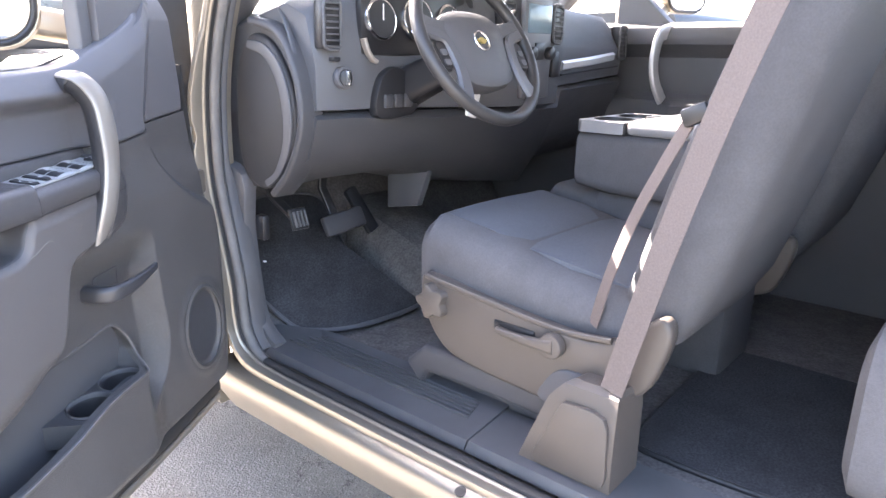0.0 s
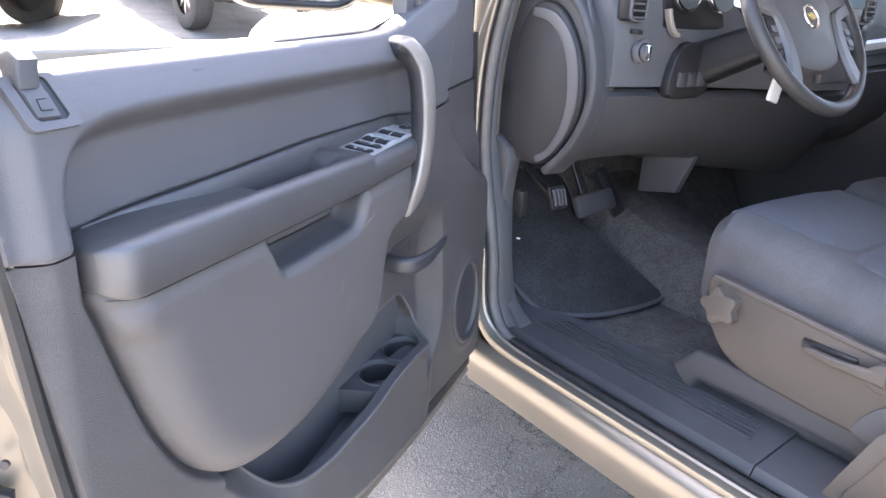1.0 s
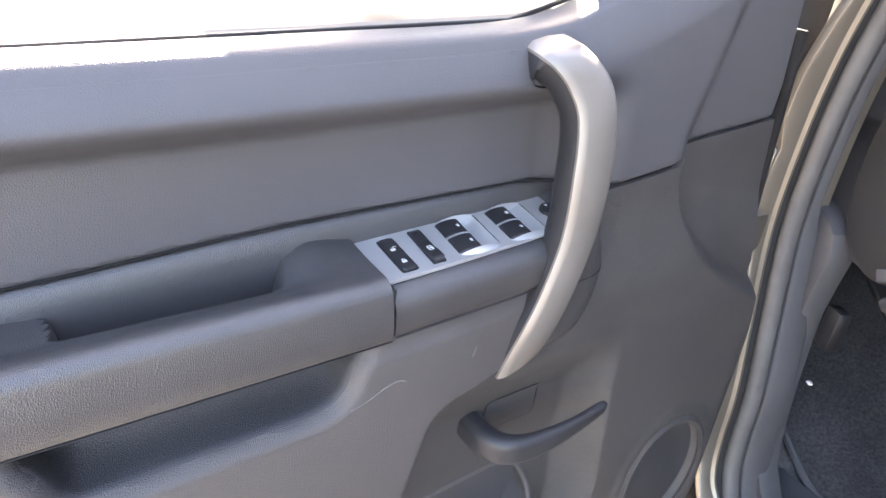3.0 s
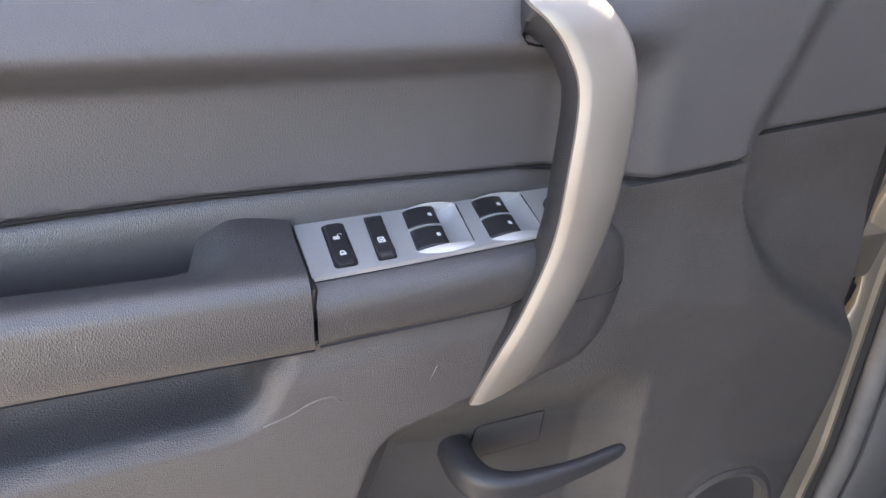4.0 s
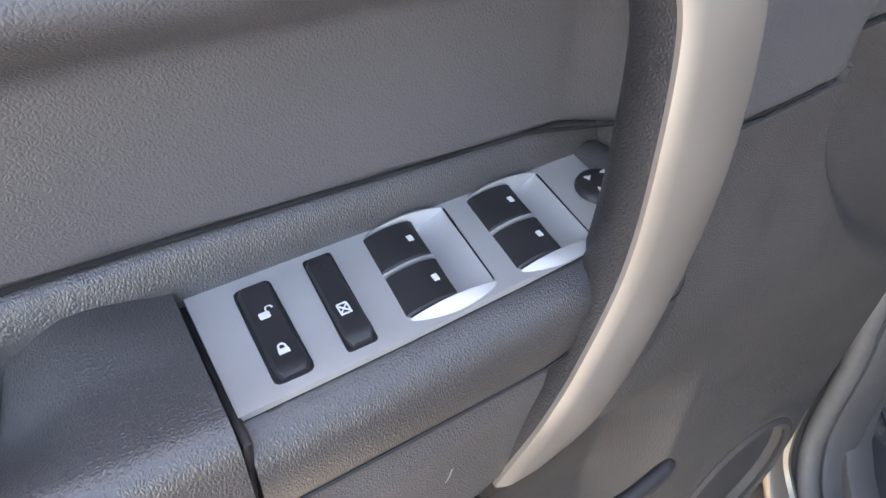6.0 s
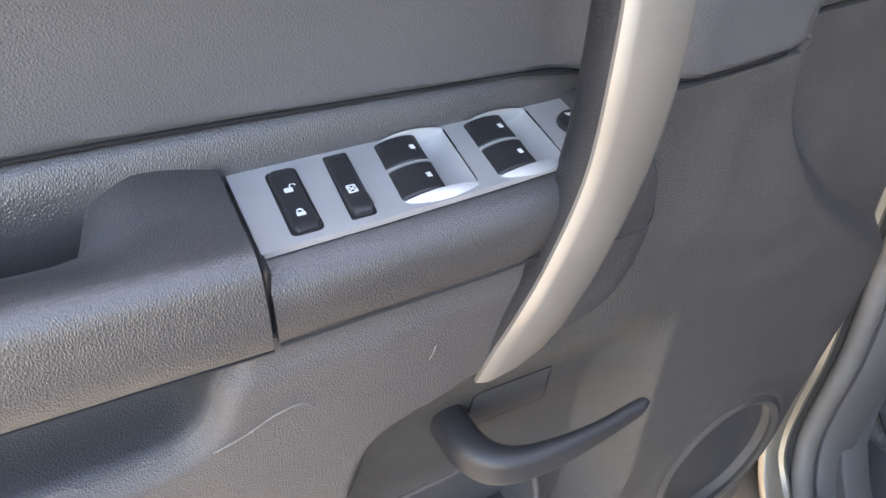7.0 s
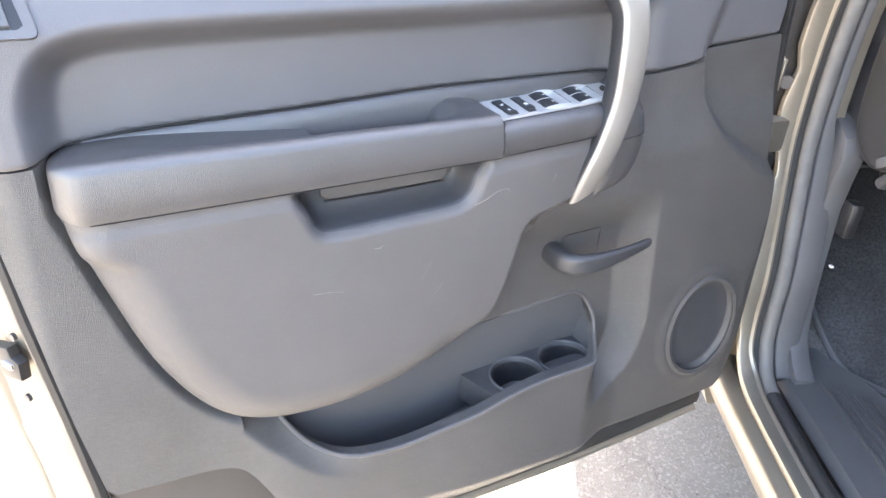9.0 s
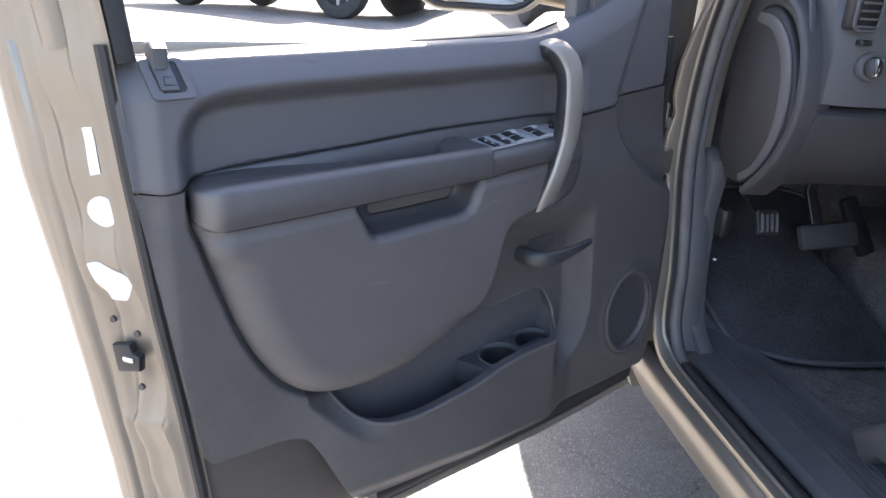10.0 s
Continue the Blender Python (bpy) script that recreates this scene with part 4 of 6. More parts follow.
on_shoulder("lock_slider", loft([[(x + dx, y, z) for x, y in ((-0.0135, 0.002), (-0.0125, -0.0045 - h), (0.0085, -0.0045 - h), (0.0095, 0.002))] for dx, z, h in ((0.001, 0.012, -0.003), (0.0005, 0.014, 0.0), (-0.003, 0.034, 0.001), (-0.004, 0.036, 0.0005), (-0.006, 0.050, 0.001))]), M["dash"], knobbase)
for a in ((-0.006, 0.019, 0.004, 0.020), (-0.0075, 0.029, 0.0025, 0.030), (-0.0075, 0.019, -0.0065, 0.030)):
    on_shoulder("lock_mark", box((a[0], -0.0058, a[1]), (a[2], -0.0045, a[3])), M["black"], knobbase)
part("lock_tab", prism([(0.012, 1.318), (0.032, 1.322), (0.038, 1.346), (0.020, 1.350), (0.010, 1.342)], 0.028, 0.049, "x", 0.004, 3), M["dash"], knobbase, "grey hooked lock pull")

# metal shell behind the trim, with rubber seal and rear face
SHELL = [(-0.018, 1.345), (-0.006, 1.20), (0.014, 1.0), (0.032, 0.86), (0.050, 0.70), (0.062, 0.56), (0.085, 0.515), (0.6, 0.512), (1.08, 0.535), (1.135, 0.60), (1.14, 0.80), (1.10, 1.0), (1.07, 1.2), (1.05, 1.34)]
part("inner_shell", prism(SHELL, 0.082, 0.12, "y", 0.006, 3), M["paint"], door, "pewter painted inner door shell")
SKIN = [(x + (-0.085 if x < 0.08 else 0.02), z - (0.012 if z < 0.6 else 0)) for x, z in SHELL]
part("outer_skin", prism(SKIN, 0.125, 0.165, "y", 0.012, 3), M["paint"], door, "pewter painted outer door skin")
# rear face: folded, slanting metal between trim and skin
REAR = [(0.004, 0.012), (0.000, 0.022), (-0.016, 0.030), (-0.010, 0.036), (-0.012, 0.046), (-0.031, 0.053), (-0.030, 0.066), (-0.046, 0.080), (-0.062, 0.090), (-0.058, 0.104), (-0.073, 0.112), (-0.070, 0.124), (-0.089, 0.133), (-0.096, 0.146), (-0.098, 0.158), (-0.088, 0.166)]


def rear_x(y, z):
    """The rear face's x at a place."""
    e = float(np.interp(z, [0.545, 0.70, 0.86, 1.0, 1.17, 1.345, 1.60, 1.82], [0.066, 0.054, 0.036, 0.020, -0.004, -0.018, -0.050, -0.060]))
    dip = 0.014 * math.exp(-((z - 0.93) / 0.11) ** 4) + 0.010 * math.exp(-((z - 1.22) / 0.10) ** 4) + 0.008 * math.exp(-((z - 0.70) / 0.07) ** 4)
    wob = 0.004 * math.sin(z * 23) + 0.003 * math.sin(z * 51 + 1)
    bay = 0.007 * float(step01((y - 0.050) / 0.006)) * (1 - float(step01((y - 0.112) / 0.006))) * float(step01((z - 0.80) / 0.012)) * (1 - float(step01((z - 1.00 - 0.8 * (0.11 - y)) / 0.02)))
    R_ = sorted((b, a) for a, b in REAR)
    return e + bay + float(np.interp(y, [p[0] for p in R_], [p[1] for p in R_])) + (dip + wob) * math.exp(-((y - 0.075) / 0.03) ** 2)


rows = []
for k in range(172):
    z = 1.82 - 1.275 * k / 171
    rows.append([(rear_x(y, z), y, z) for y in [0.012 + 0.0022 * q for q in range(71)]])
rear = loft(rows, closed=False)
part("rear_face", rear, M["paint"], door, "folded pewter metal rear face")
part("edge_flange", loft([[(x + dx, y, z) for dx, y in ((0, 0.012), (0, 0.12), (0.006, 0.12), (0.006, 0.012))] for x, z in ((1.044, 1.36), (1.062, 1.2), (1.088, 1.0), (1.122, 0.80), (1.124, 0.62))]), M["rubber"], door)
part("bottom_flange", loft([[(x, 0.010, z), (x, 0.12, z - 0.02), (x, 0.12, z - 0.03), (x, 0.004, z - 0.012)] for x, z in ((0.32, 0.574), (0.7, 0.588), (1.10, 0.606))]), M["paint"], door)
part("door_seal", tube([(x - 0.002, 0.024, z) for x, z in SHELL[:6]], 0.009, 8, up=(0, 1, 0)), M["rubber"], door)
BASE = [(0.345, 0.522), (0.50, 0.527), (0.64, 0.528), (0.77, 0.530), (0.92, 0.540), (1.065, 0.553)]
part("lower_seal", loft([[(x, y, z + h) for y, h in ((0.02, 0.055), (-0.006, 0.055), (-0.012, 0.048), (-0.014, 0.036), (-0.013, 0.024), (-0.008, 0.018), (0.02, 0.016))] for x, z in BASE]), M["rubber"], door, "black rubber lower seal")
part("lower_hem", loft([[(x, y, z + h) for y, h in ((0.02, 0.014), (-0.008, 0.0155), (-0.012, 0.012), (-0.0135, 0.006), (-0.011, 0.0), (0.118, -0.004), (0.118, 0.006))] for x, z in BASE]), M["paint"], door, "pewter painted folded hem")
part("lower_metal", prism([(0.050, 0.765), (0.20, 0.760), (0.26, 0.72), (0.33, 0.59), (0.34, 0.545), (0.066, 0.545)], 0.020, 0.04, "y", 0.004), M["seat_trim"], door, "bare taupe lower corner of the door")
FACE = Matrix.Translation((-0.021, 0.078, 0.912)) @ Matrix.Rotation(radians(34), 4, "Z")     # on the rear face; local -x looks out of it


def on_face(name, bm, material, parent, label=""):
    bm.transform(FACE)
    return part(name, bm, material, parent, label)


latch = on_face("latch_claw", prism([(-0.020, -0.014), (0.018, -0.022), (0.024, 0.020), (-0.006, 0.026), (-0.010, 0.014), (-0.022, 0.010)], -0.0020, 0.012, "x", 0.003), M["black"], door, "black latch claw")
on_face("latch_tooth", box((-0.006, -0.014, 0.0), (0.002, 0.004, 0.008), 0.002), M["chrome"], latch)
for y, z in ((-0.020, 0.045), (-0.018, -0.040), (0.018, 0.060)):
    on_face("latch_screw", disc((0.004, y, z), 0.005, 0.004, (-1, 0, 0), 12), M["lever"], latch)


def face_patch(name, outline, lift, material, label=""):
    """A thin sheet that follows the rear face; outline in y and z."""
    bm = relief(outline, lambda Y, Z: np.array([[rear_x(float(a), float(b)) for a, b in zip(p, q)] for p, q in zip(Y, Z)]) - lift, 0.004, (), 0.0)
    for v in bm.verts:
        v.co = (-v.co.y, v.co.x, v.co.z)
    return part(name, bm, material, door, label)


# a five-sided off-white patch, an oblong label and an off-white oval
face_patch("pale_patch", [(0.082, 1.000), (0.100, 1.006), (0.105, 1.052), (0.082, 1.066), (0.060, 1.042)], 0.0012, M["paper"], "pale off-white surface")
face_patch("door_label", [(0.054, 1.190), (0.077, 1.182), (0.077, 1.243), (0.054, 1.246)], 0.0012, M["paper"], "pale oblong paper label")
face_patch("pale_oval", [(0.074 + 0.012 * math.cos(a), 1.134 + 0.021 * math.sin(a)) for a in [2 * math.pi * k / 24 for k in range(24)]], 0.0012, M["paper"], "pale oval patch")

# window frame
part("rear_channel", sweep([(0.002, 0.040, 1.325), (-0.018, 0.040, 1.50), (-0.034, 0.040, 1.66), (-0.03, 0.045, 1.79)], rounded(0.05, 0.026, 0.006), (1, 0, 0)), M["rubber"], door, "black rubber window channel")
part("post_backing", sweep([(-0.045, 0.110, 1.34), (-0.070, 0.105, 1.55), (-0.085, 0.10, 1.80)], rounded(0.09, 0.05, 0.012), (1, 0, 0)), M["paint"], door)
part("belt_cap", loft([[(x, 0.0190 + s_, z - 0.021), (x, 0.0167 + s_, z - 0.018), (x, 0.0199 + s_, z - 0.012), (x, 0.0234 + s_, z - 0.006), (x, 0.0264 + s_, z - 0.0020), (x, 0.0315 + s_, z), (x, 0.060, z), (x, 0.066, z - 0.004), (x, 0.066, z - 0.05), (x, 0.040, z - 0.05)] for x, z in CAP for s_ in (0.012 * float(step01((0.03 - x) / 0.03)) + 0.020 * float(step01((x - 0.90) / 0.06)),)]), M["upper"], door, "smooth top of the door sill")
part("top_rail", sweep([(0.02, 0.05, 1.80), (0.30, 0.04, 1.835), (0.55, 0.045, 1.80), (0.80, 0.06, 1.66), (1.03, 0.07, 1.42)], rounded(0.05, 0.07, 0.012), (0, 0, 1)), M["paint"], door)
part("front_channel", sweep([(0.80, 0.060, 1.38), (0.79, 0.058, 1.65)], rounded(0.03, 0.035, 0.006), (1, 0, 0)), M["dash_trim"], door)
part("sail_panel", prism([(0.82, 1.36), (1.03, 1.36), (1.03, 1.44), (0.82, 1.64)], 0.035, 0.07, "y", 0.006), M["upper"], door)
part("belt_weatherstrip", sweep([(-0.01, 0.069, 1.325), (0.29, 0.069, 1.337), (0.69, 0.069, 1.3565), (0.78, 0.069, 1.384)], rounded(0.004, 0.004, 0.001), (0, 0, 1)), M["rubber"], door)
part("skin_top", loft([[(x, 0.073, z - 0.003), (x, 0.076, z), (x, 0.150, z - 0.004), (x, 0.165, z - 0.02), (x, 0.165, z - 0.06), (x, 0.073, z - 0.06)] for x, z in ((-0.03, 1.3265), (0.12, 1.3345), (0.29, 1.341), (0.50, 1.350), (0.69, 1.3605), (0.80, 1.372))]), M["paint"], door)
MIR = Matrix.Translation((0.735, 0.255, 1.515)) @ Matrix.Rotation(radians(-49), 4, "Z")


def in_mirror(name, bm, material, parent, label=""):
    bm.transform(MIR)
    return part(name, bm, material, parent, label)


mirror = in_mirror("side_mirror", loft([[(x * k, y, z * k) for x, z in rounded(0.27, 0.26, 0.07, 6)] for k, y in ((0.97, -0.06), (1.0, -0.045), (1.0, 0.0), (0.92, 0.05), (0.72, 0.085), (0.4, 0.10))]), M["paint"], door, "pewter mirror housing")
in_mirror("mirror_glass", prism(rounded(0.235, 0.225, 0.06, 6), -0.0655, -0.058, "y", 0.001), M["chrome"], mirror, "mirror glass")
in_mirror("mirror_rim", sweep([(x, -0.060, z) for x, z in rounded(0.248, 0.238, 0.065, 6)], ring(0.006, 8), (0, 1, 0), closed=True), M["black"], mirror)
part("mirror_arm", sweep([(0.95, 0.08, 1.42), (0.90, 0.13, 1.425), (0.82, 0.20, 1.44)], rounded(0.07, 0.06, 0.02), (0, 0, 1)), M["paint"], mirror)
for z in (0.66, 1.05):
    part("hinge", box((1.11, 0.05, z), (1.185, 0.085, z + 0.06), 0.008), M["paint"], door)
part("strap_boss", disc((1.088, 0.030, 1.045), 0.024, 0.012, (0.2, -1, 0), 28, None, 0.004), M["lever"], door, "round check strap boss")
part("hinge_bracket", sweep([(1.078, 0.040, 1.17), (1.084, 0.026, 1.175), (1.084, 0.024, 1.22), (1.078, 0.040, 1.228)], rounded(0.012, 0.006, 0.002), (1, 0, 0)), M["paint"], door)
part("check_strap", box((1.06, 0.036, 1.03), (1.15, 0.05, 1.055), 0.004), M["black"], door)

# ---- the pickup: x inboard from the driver's sill, y ahead, z up ----
truck = thing("pickup_cab", (0.7, -0.4, 0.0), "pewter extended-cab pickup body with its driver's side open", "pickup truck", space=TRUCK)
rock = curve_pts([(-0.03, 0.42), (-0.072, 0.49), (-0.090, 0.528), (-0.094, 0.552), (-0.092, 0.566), (-0.087, 0.573), (-0.076, 0.580), (-0.060, 0.588)], 4) + [(-0.03, 0.584), (0.03, 0.580), (0.03, 0.42)]
part("rocker_panel", loft([[(x, y, z) for x, z in rock] for y in (-1.95, -1.2, -0.6, -0.2, 0.02, 0.10, 0.16)]), M["paint"], truck, "pewter painted rocker panel")
part("rocker_hole_plug", disc((-0.082, -0.705, 0.574), 0.012, 0.004, (-0.4, 0, 1), 16), M["black"], truck)
part("sill_step", loft([[(0.0, y, 0.606), (0.010, y, 0.622), (0.05 - 0.3 * c, y, 0.628), (0.150 - c, y, 0.640), (0.165 - c, y, 0.645), (0.165 - c, y, 0.60), (0.0, y, 0.60)] for y, c in ((0.12, 0.075), (0.06, 0.045), (0.0, 0.016), (-0.06, 0.0), (-0.2, 0.0), (-0.645, 0.0))]), M["sill"], truck, "dark grey ribbed sill plate")
step = [o for o in truck.children if o.name.startswith("sill_step")][0]
for k in range(6):
    u = 0.068 + 0.0125 * k
    z = 0.6290 + 0.12 * (u - 0.035)
    part("tread_rib", sweep([(u, 0.02 - 0.012 * k, z), (u, -0.60 + 0.003 * k, z)], rounded(0.0055, 0.006, 0.0018, 2), (0, 0, 1)), M["sill"], step)
part("sill_step_rear", loft([[(0.0, y, 0.606), (0.010, y, 0.622), (0.05, y, 0.626), (0.150, y, 0.638), (0.165, y, 0.60), (0.0, y, 0.60)] for y in (-0.648, -1.2, -1.9)]), M["sill"], truck)
EDGE = curve_pts([(-0.16, 1.80), (-0.04, 1.68), (0.075, 1.54), (0.135, 1.40), (0.163, 1.28), (0.170, 1.15), (0.163, 1.05), (0.131, 0.92), (0.104, 0.81), (0.096, 0.73), (0.084, 0.672), (0.052, 0.626), (0.0, 0.606), (-0.10, 0.600)], 7) + [(-0.60, 0.598), (-1.90, 0.598)]


def aperture(section, pick=lambda y, z: True):
    """Skins a section (x, lift) along the edge of the door opening; lift points into the opening. The section may be a function of the height."""
    rows = []
    for i, (y, z) in enumerate(EDGE):
        if not pick(y, z):
            continue
        a, b = EDGE[max(i - 1, 0)], EDGE[min(i + 1, len(EDGE) - 1)]
        t = Vector((b[0] - a[0], b[1] - a[1])).normalized()
        rows.append([(x, y + t.y * h, z - t.x * h) for x, h in (section(y, z) if callable(section) else section)])
    return loft(rows)


def flange_x(z):
    """The wavy outer edge of the pillar's flange."""
    return float(np.interp(z, [0.60, 0.68, 0.75, 0.82, 0.93, 0.965, 0.985, 1.03, 1.055, 1.13, 1.19, 1.215, 1.29, 1.36, 1.44, 1.80], [-0.074, -0.080, -0.090, -0.092, -0.085, -0.086, -0.073, -0.075, -0.091, -0.090, -0.079, -0.090, -0.090, -0.080, -0.067, -0.062]))


part("hinge_pillar", aperture(lambda y, z: [(flange_x(z) + 0.004, -0.022), (flange_x(z) - 0.001, -0.006), (flange_x(z), 0.0012), (flange_x(z) + 0.003, 0.0022)] + [(x + 0.010 * float(step01((0.66 - z) / 0.05)), h) for x, h in ((-0.060, 0.0006), (-0.055, 0.0042), (-0.0515, 0.0036), (-0.0505, -0.002), (-0.0505, -0.020))]), M["paint"], truck, "pewter painted pillar flange with a wavy edge", sharp=28)
part("pillar_core", aperture([(-0.052, -0.012), (0.030, -0.012), (0.030, -0.09), (-0.052, -0.09)], lambda y, z: z > 0.70), M["paint"], truck)
part("seal_channel", aperture([(-0.051, -0.014), (-0.051, -0.004), (-0.038, -0.003), (-0.034, -0.014)]), M["rubber"], truck, "dark seal channel")
part("door_seal", aperture([(-0.026 + 0.0140 * math.cos(a), 0.002 + 0.012 * math.sin(a)) for a in [2 * math.pi * k / 14 for k in range(14)]], lambda y, z: z > 0.605), M["seal"], truck, "grey rubber door seal")
part("sill_seal", aperture([(-0.025 + 0.0145 * math.cos(a), 0.0005 + 0.011 * math.sin(a)) for a in [2 * math.pi * k / 14 for k in range(14)]], lambda y, z: z < 0.64), M["rubber"], truck, "dark rubber seal along the sill")
part("seal_lip", aperture([(-0.034 + 0.0045 * math.cos(a), 0.005 + 0.0045 * math.sin(a)) for a in [2 * math.pi * k / 8 for k in range(8)]]), M["rubber"], truck)
part("pillar_trim", aperture(lambda y, z: [(-0.012, -0.004), (-0.008, 0.0055), (-0.002, 0.008)] + [(x * k, h) for k in (1 - 0.8 * float(step01((z - 0.98) / 0.14)),) for x, h in ((0.028, 0.007), (0.038, 0.002), (0.040, -0.008))] + [(-0.002, -0.010)], lambda y, z: 0.615 < z < 1.60), M["dash_dark"], truck, "grey plastic pillar trim")
# added black sheet: paints the deep shade in the gap by the hinges
part("hinge_gap_shade", box((-0.165, 0.196, 0.58), (-0.060, 0.212, 1.78), 0.004), M["rubber"], truck, "black sheet standing for the shade behind the hinges")
for z in (1.19, 0.92):
    part("pillar_bolt", disc((-0.09, 0.185, z - 0.03), 0.012, 0.012, (-0.3, -1, 0), 12), M["lever"], truck)
part("kick_panel", prism(curve_pts([(0.02, 0.62), (0.085, 0.68), (0.115, 0.80), (0.13, 0.95), (0.13, 1.08), (0.30, 1.12), (0.56, 1.12), (0.57, 0.70), (0.3, 0.60)], 3, True), 0.016, 0.055, "x", 0.006), M["dash_dark"], truck, "grey kick panel")
part("bonnet_release", box((0.05, 0.095, 0.90), (0.075, 0.13, 0.97), 0.008), M["black"], truck)
part("release_mark", box((0.048, 0.092, 0.842), (0.055, 0.101, 0.846), 0.0015), M["white"], truck)
part("bonnet", loft([[(0.0, y, 1.10), (0.012, y, 1.375 - c), (0.10, y, 1.40 - c), (0.75, y, 1.44 - c), (1.40, y, 1.40 - c), (1.488, y, 1.375 - c), (1.50, y, 1.10)] for y, c in ((0.64, 0.03), (1.0, 0.02), (1.35, 0.02), (1.52, 0.05), (1.64, 0.14))]), M["paint"], truck, "pewter bonnet")
for s in (-1, 1):
    part("front_wing", loft([[(0.75 + s * k, y, z - (c if z > 0.9 else 0)) for k, z in ((0.80, 0.42), (0.868, 0.60), (0.885, 0.9), (0.880, 1.24), (0.858, 1.33), (0.82, 1.365), (0.757, 1.372), (0.757, 0.9), (0.76, 0.42))] for y, c in ((0.20, 0.10), (0.36, 0.035), (0.50, 0.0), (0.95, 0.0), (1.40, 0.01), (1.52, 0.04), (1.62, 0.12))]), M["paint"], truck, "pewter front wing")
part("grille_panel", box((-0.08, 1.60, 0.45), (1.58, 1.66, 1.20), 0.03), M["paint"], truck)
part("cowl", box((0.0, 0.50, 1.20), (1.5, 0.68, 1.30), 0.02), M["black"], truck)
part("cab_floor", box((0.03, -1.95, 0.585), (1.47, 0.55, 0.612), 0.004), M["carpet"], truck, "dark grey carpeted floor")
part("toe_board", prism([(0.10, 0.60), (0.42, 0.60), (0.58, 0.95), (0.58, 1.0), (0.46, 1.0), (0.3, 0.72), (0.10, 0.63)], 0.04, 1.46, "x", 0.01), M["carpet"], truck)
part("transmission_tunnel", loft([[(0.50, y, 0.58), (0.54, y, 0.66 + h * 0.6), (0.62, y, 0.71 + h), (0.86, y, 0.71 + h), (0.94, y, 0.66 + h * 0.6), (0.98, y, 0.58)] for y, h in ((-1.9, -0.115), (-0.88, -0.115), (-0.55, 0.0), (0.0, 0.05), (0.45, 0.2))]), M["carpet"], truck)
part("firewall", box((0.02, 0.56, 0.55), (1.48, 0.60, 1.30), 0.01), M["dash_dark"], truck)
part("roof", loft([[(0.02, y, 1.80 + h), (0.15, y, 1.87 + h), (0.75, y, 1.90 + h), (1.35, y, 1.87 + h), (1.48, y, 1.80 + h), (1.47, y, 1.78 + h), (1.30, y, 1.84 + h), (0.75, y, 1.865 + h), (0.20, y, 1.84 + h), (0.03, y, 1.78 + h)] for y, h in ((-0.12, -0.03), (-0.28, 0.0), (-1.2, 0.01), (-2.0, -0.03))]), M["paint"], truck)
part("headliner", box((0.06, -1.98, 1.80), (1.44, -0.24, 1.815), 0.004), M["headliner"], truck)
part("rear_cab_wall", box((0.02, -2.02, 0.58), (1.48, -1.97, 1.30), 0.02), M["dash_dark"], truck)
for s in (0.045, 1.455):
    part("windscreen_pillar", sweep([(s, 0.46, 1.20), (s, 0.25, 1.42), (s + (0.04 if s < 1 else -0.04), -0.18, 1.80)], rounded(0.07, 0.06, 0.015), (0, 0, 1)), M["dash_dark"], truck)
    part("rear_quarter_post", sweep([(s, -1.95, 0.6), (s, -1.95, 1.3), (s + (0.05 if s < 1 else -0.05), -1.92, 1.80)], rounded(0.10, 0.08, 0.015), (1, 0, 0)), M["dash_dark"], truck)

# dashboard
dash = thing("dashboard", (0.75, 0.1, 1.0), "two-tone grey pickup dashboard with round vents and switches", "dashboard", space=TRUCK)


def dash_rows(spec):
    return loft([[(x, y, z) for y, z in prof] for x, prof in spec])


top = [(0.045, [(0.55, 1.20), (0.55, 1.36), (0.15, 1.45), (-0.05, 1.50), (-0.12, 1.47), (-0.150, 1.36), (-0.150, 1.262), (0.2, 1.20)]),
       (0.11, [(0.55, 1.20), (0.55, 1.38), (0.15, 1.50), (-0.06, 1.54), (-0.150, 1.51), (-0.172, 1.40), (-0.170, 1.262), (0.2, 1.20)]),
       (0.30, [(0.55, 1.20), (0.55, 1.40), (0.15, 1.53), (-0.06, 1.575), (-0.15, 1.56), (-0.165, 1.42), (-0.165, 1.26), (0.2, 1.20)]),
       (0.60, [(0.55, 1.20), (0.55, 1.40), (0.15, 1.53), (-0.06, 1.575), (-0.17, 1.56), (-0.200, 1.42), (-0.190, 1.25), (0.2, 1.20)]),
       (0.70, [(0.55, 1.20), (0.55, 1.40), (0.15, 1.53), (-0.08, 1.585), (-0.23, 1.57), (-0.262, 1.42), (-0.250, 1.25), (0.2, 1.20)]),
       (0.92, [(0.55, 1.20), (0.55, 1.40), (0.15, 1.53), (-0.08, 1.585), (-0.24, 1.57), (-0.267, 1.42), (-0.250, 1.25), (0.2, 1.20)]),
       (0.97, [(0.55, 1.20), (0.55, 1.40), (0.15, 1.53), (-0.06, 1.565), (-0.17, 1.545), (-0.225, 1.42), (-0.215, 1.30), (0.2, 1.20)]),
       (1.35, [(0.55, 1.20), (0.55, 1.39), (0.15, 1.52), (-0.06, 1.55), (-0.16, 1.53), (-0.225, 1.42), (-0.215, 1.33), (0.2, 1.20)]),
       (1.45, [(0.55, 1.20), (0.55, 1.37), (0.15, 1.49), (-0.04, 1.52), (-0.14, 1.50), (-0.20, 1.42), (-0.19, 1.33), (0.2, 1.20)])]
part("upper_dash", dash_rows(top), M["dash"], dash, "pale grey upper dashboard", sharp=50)
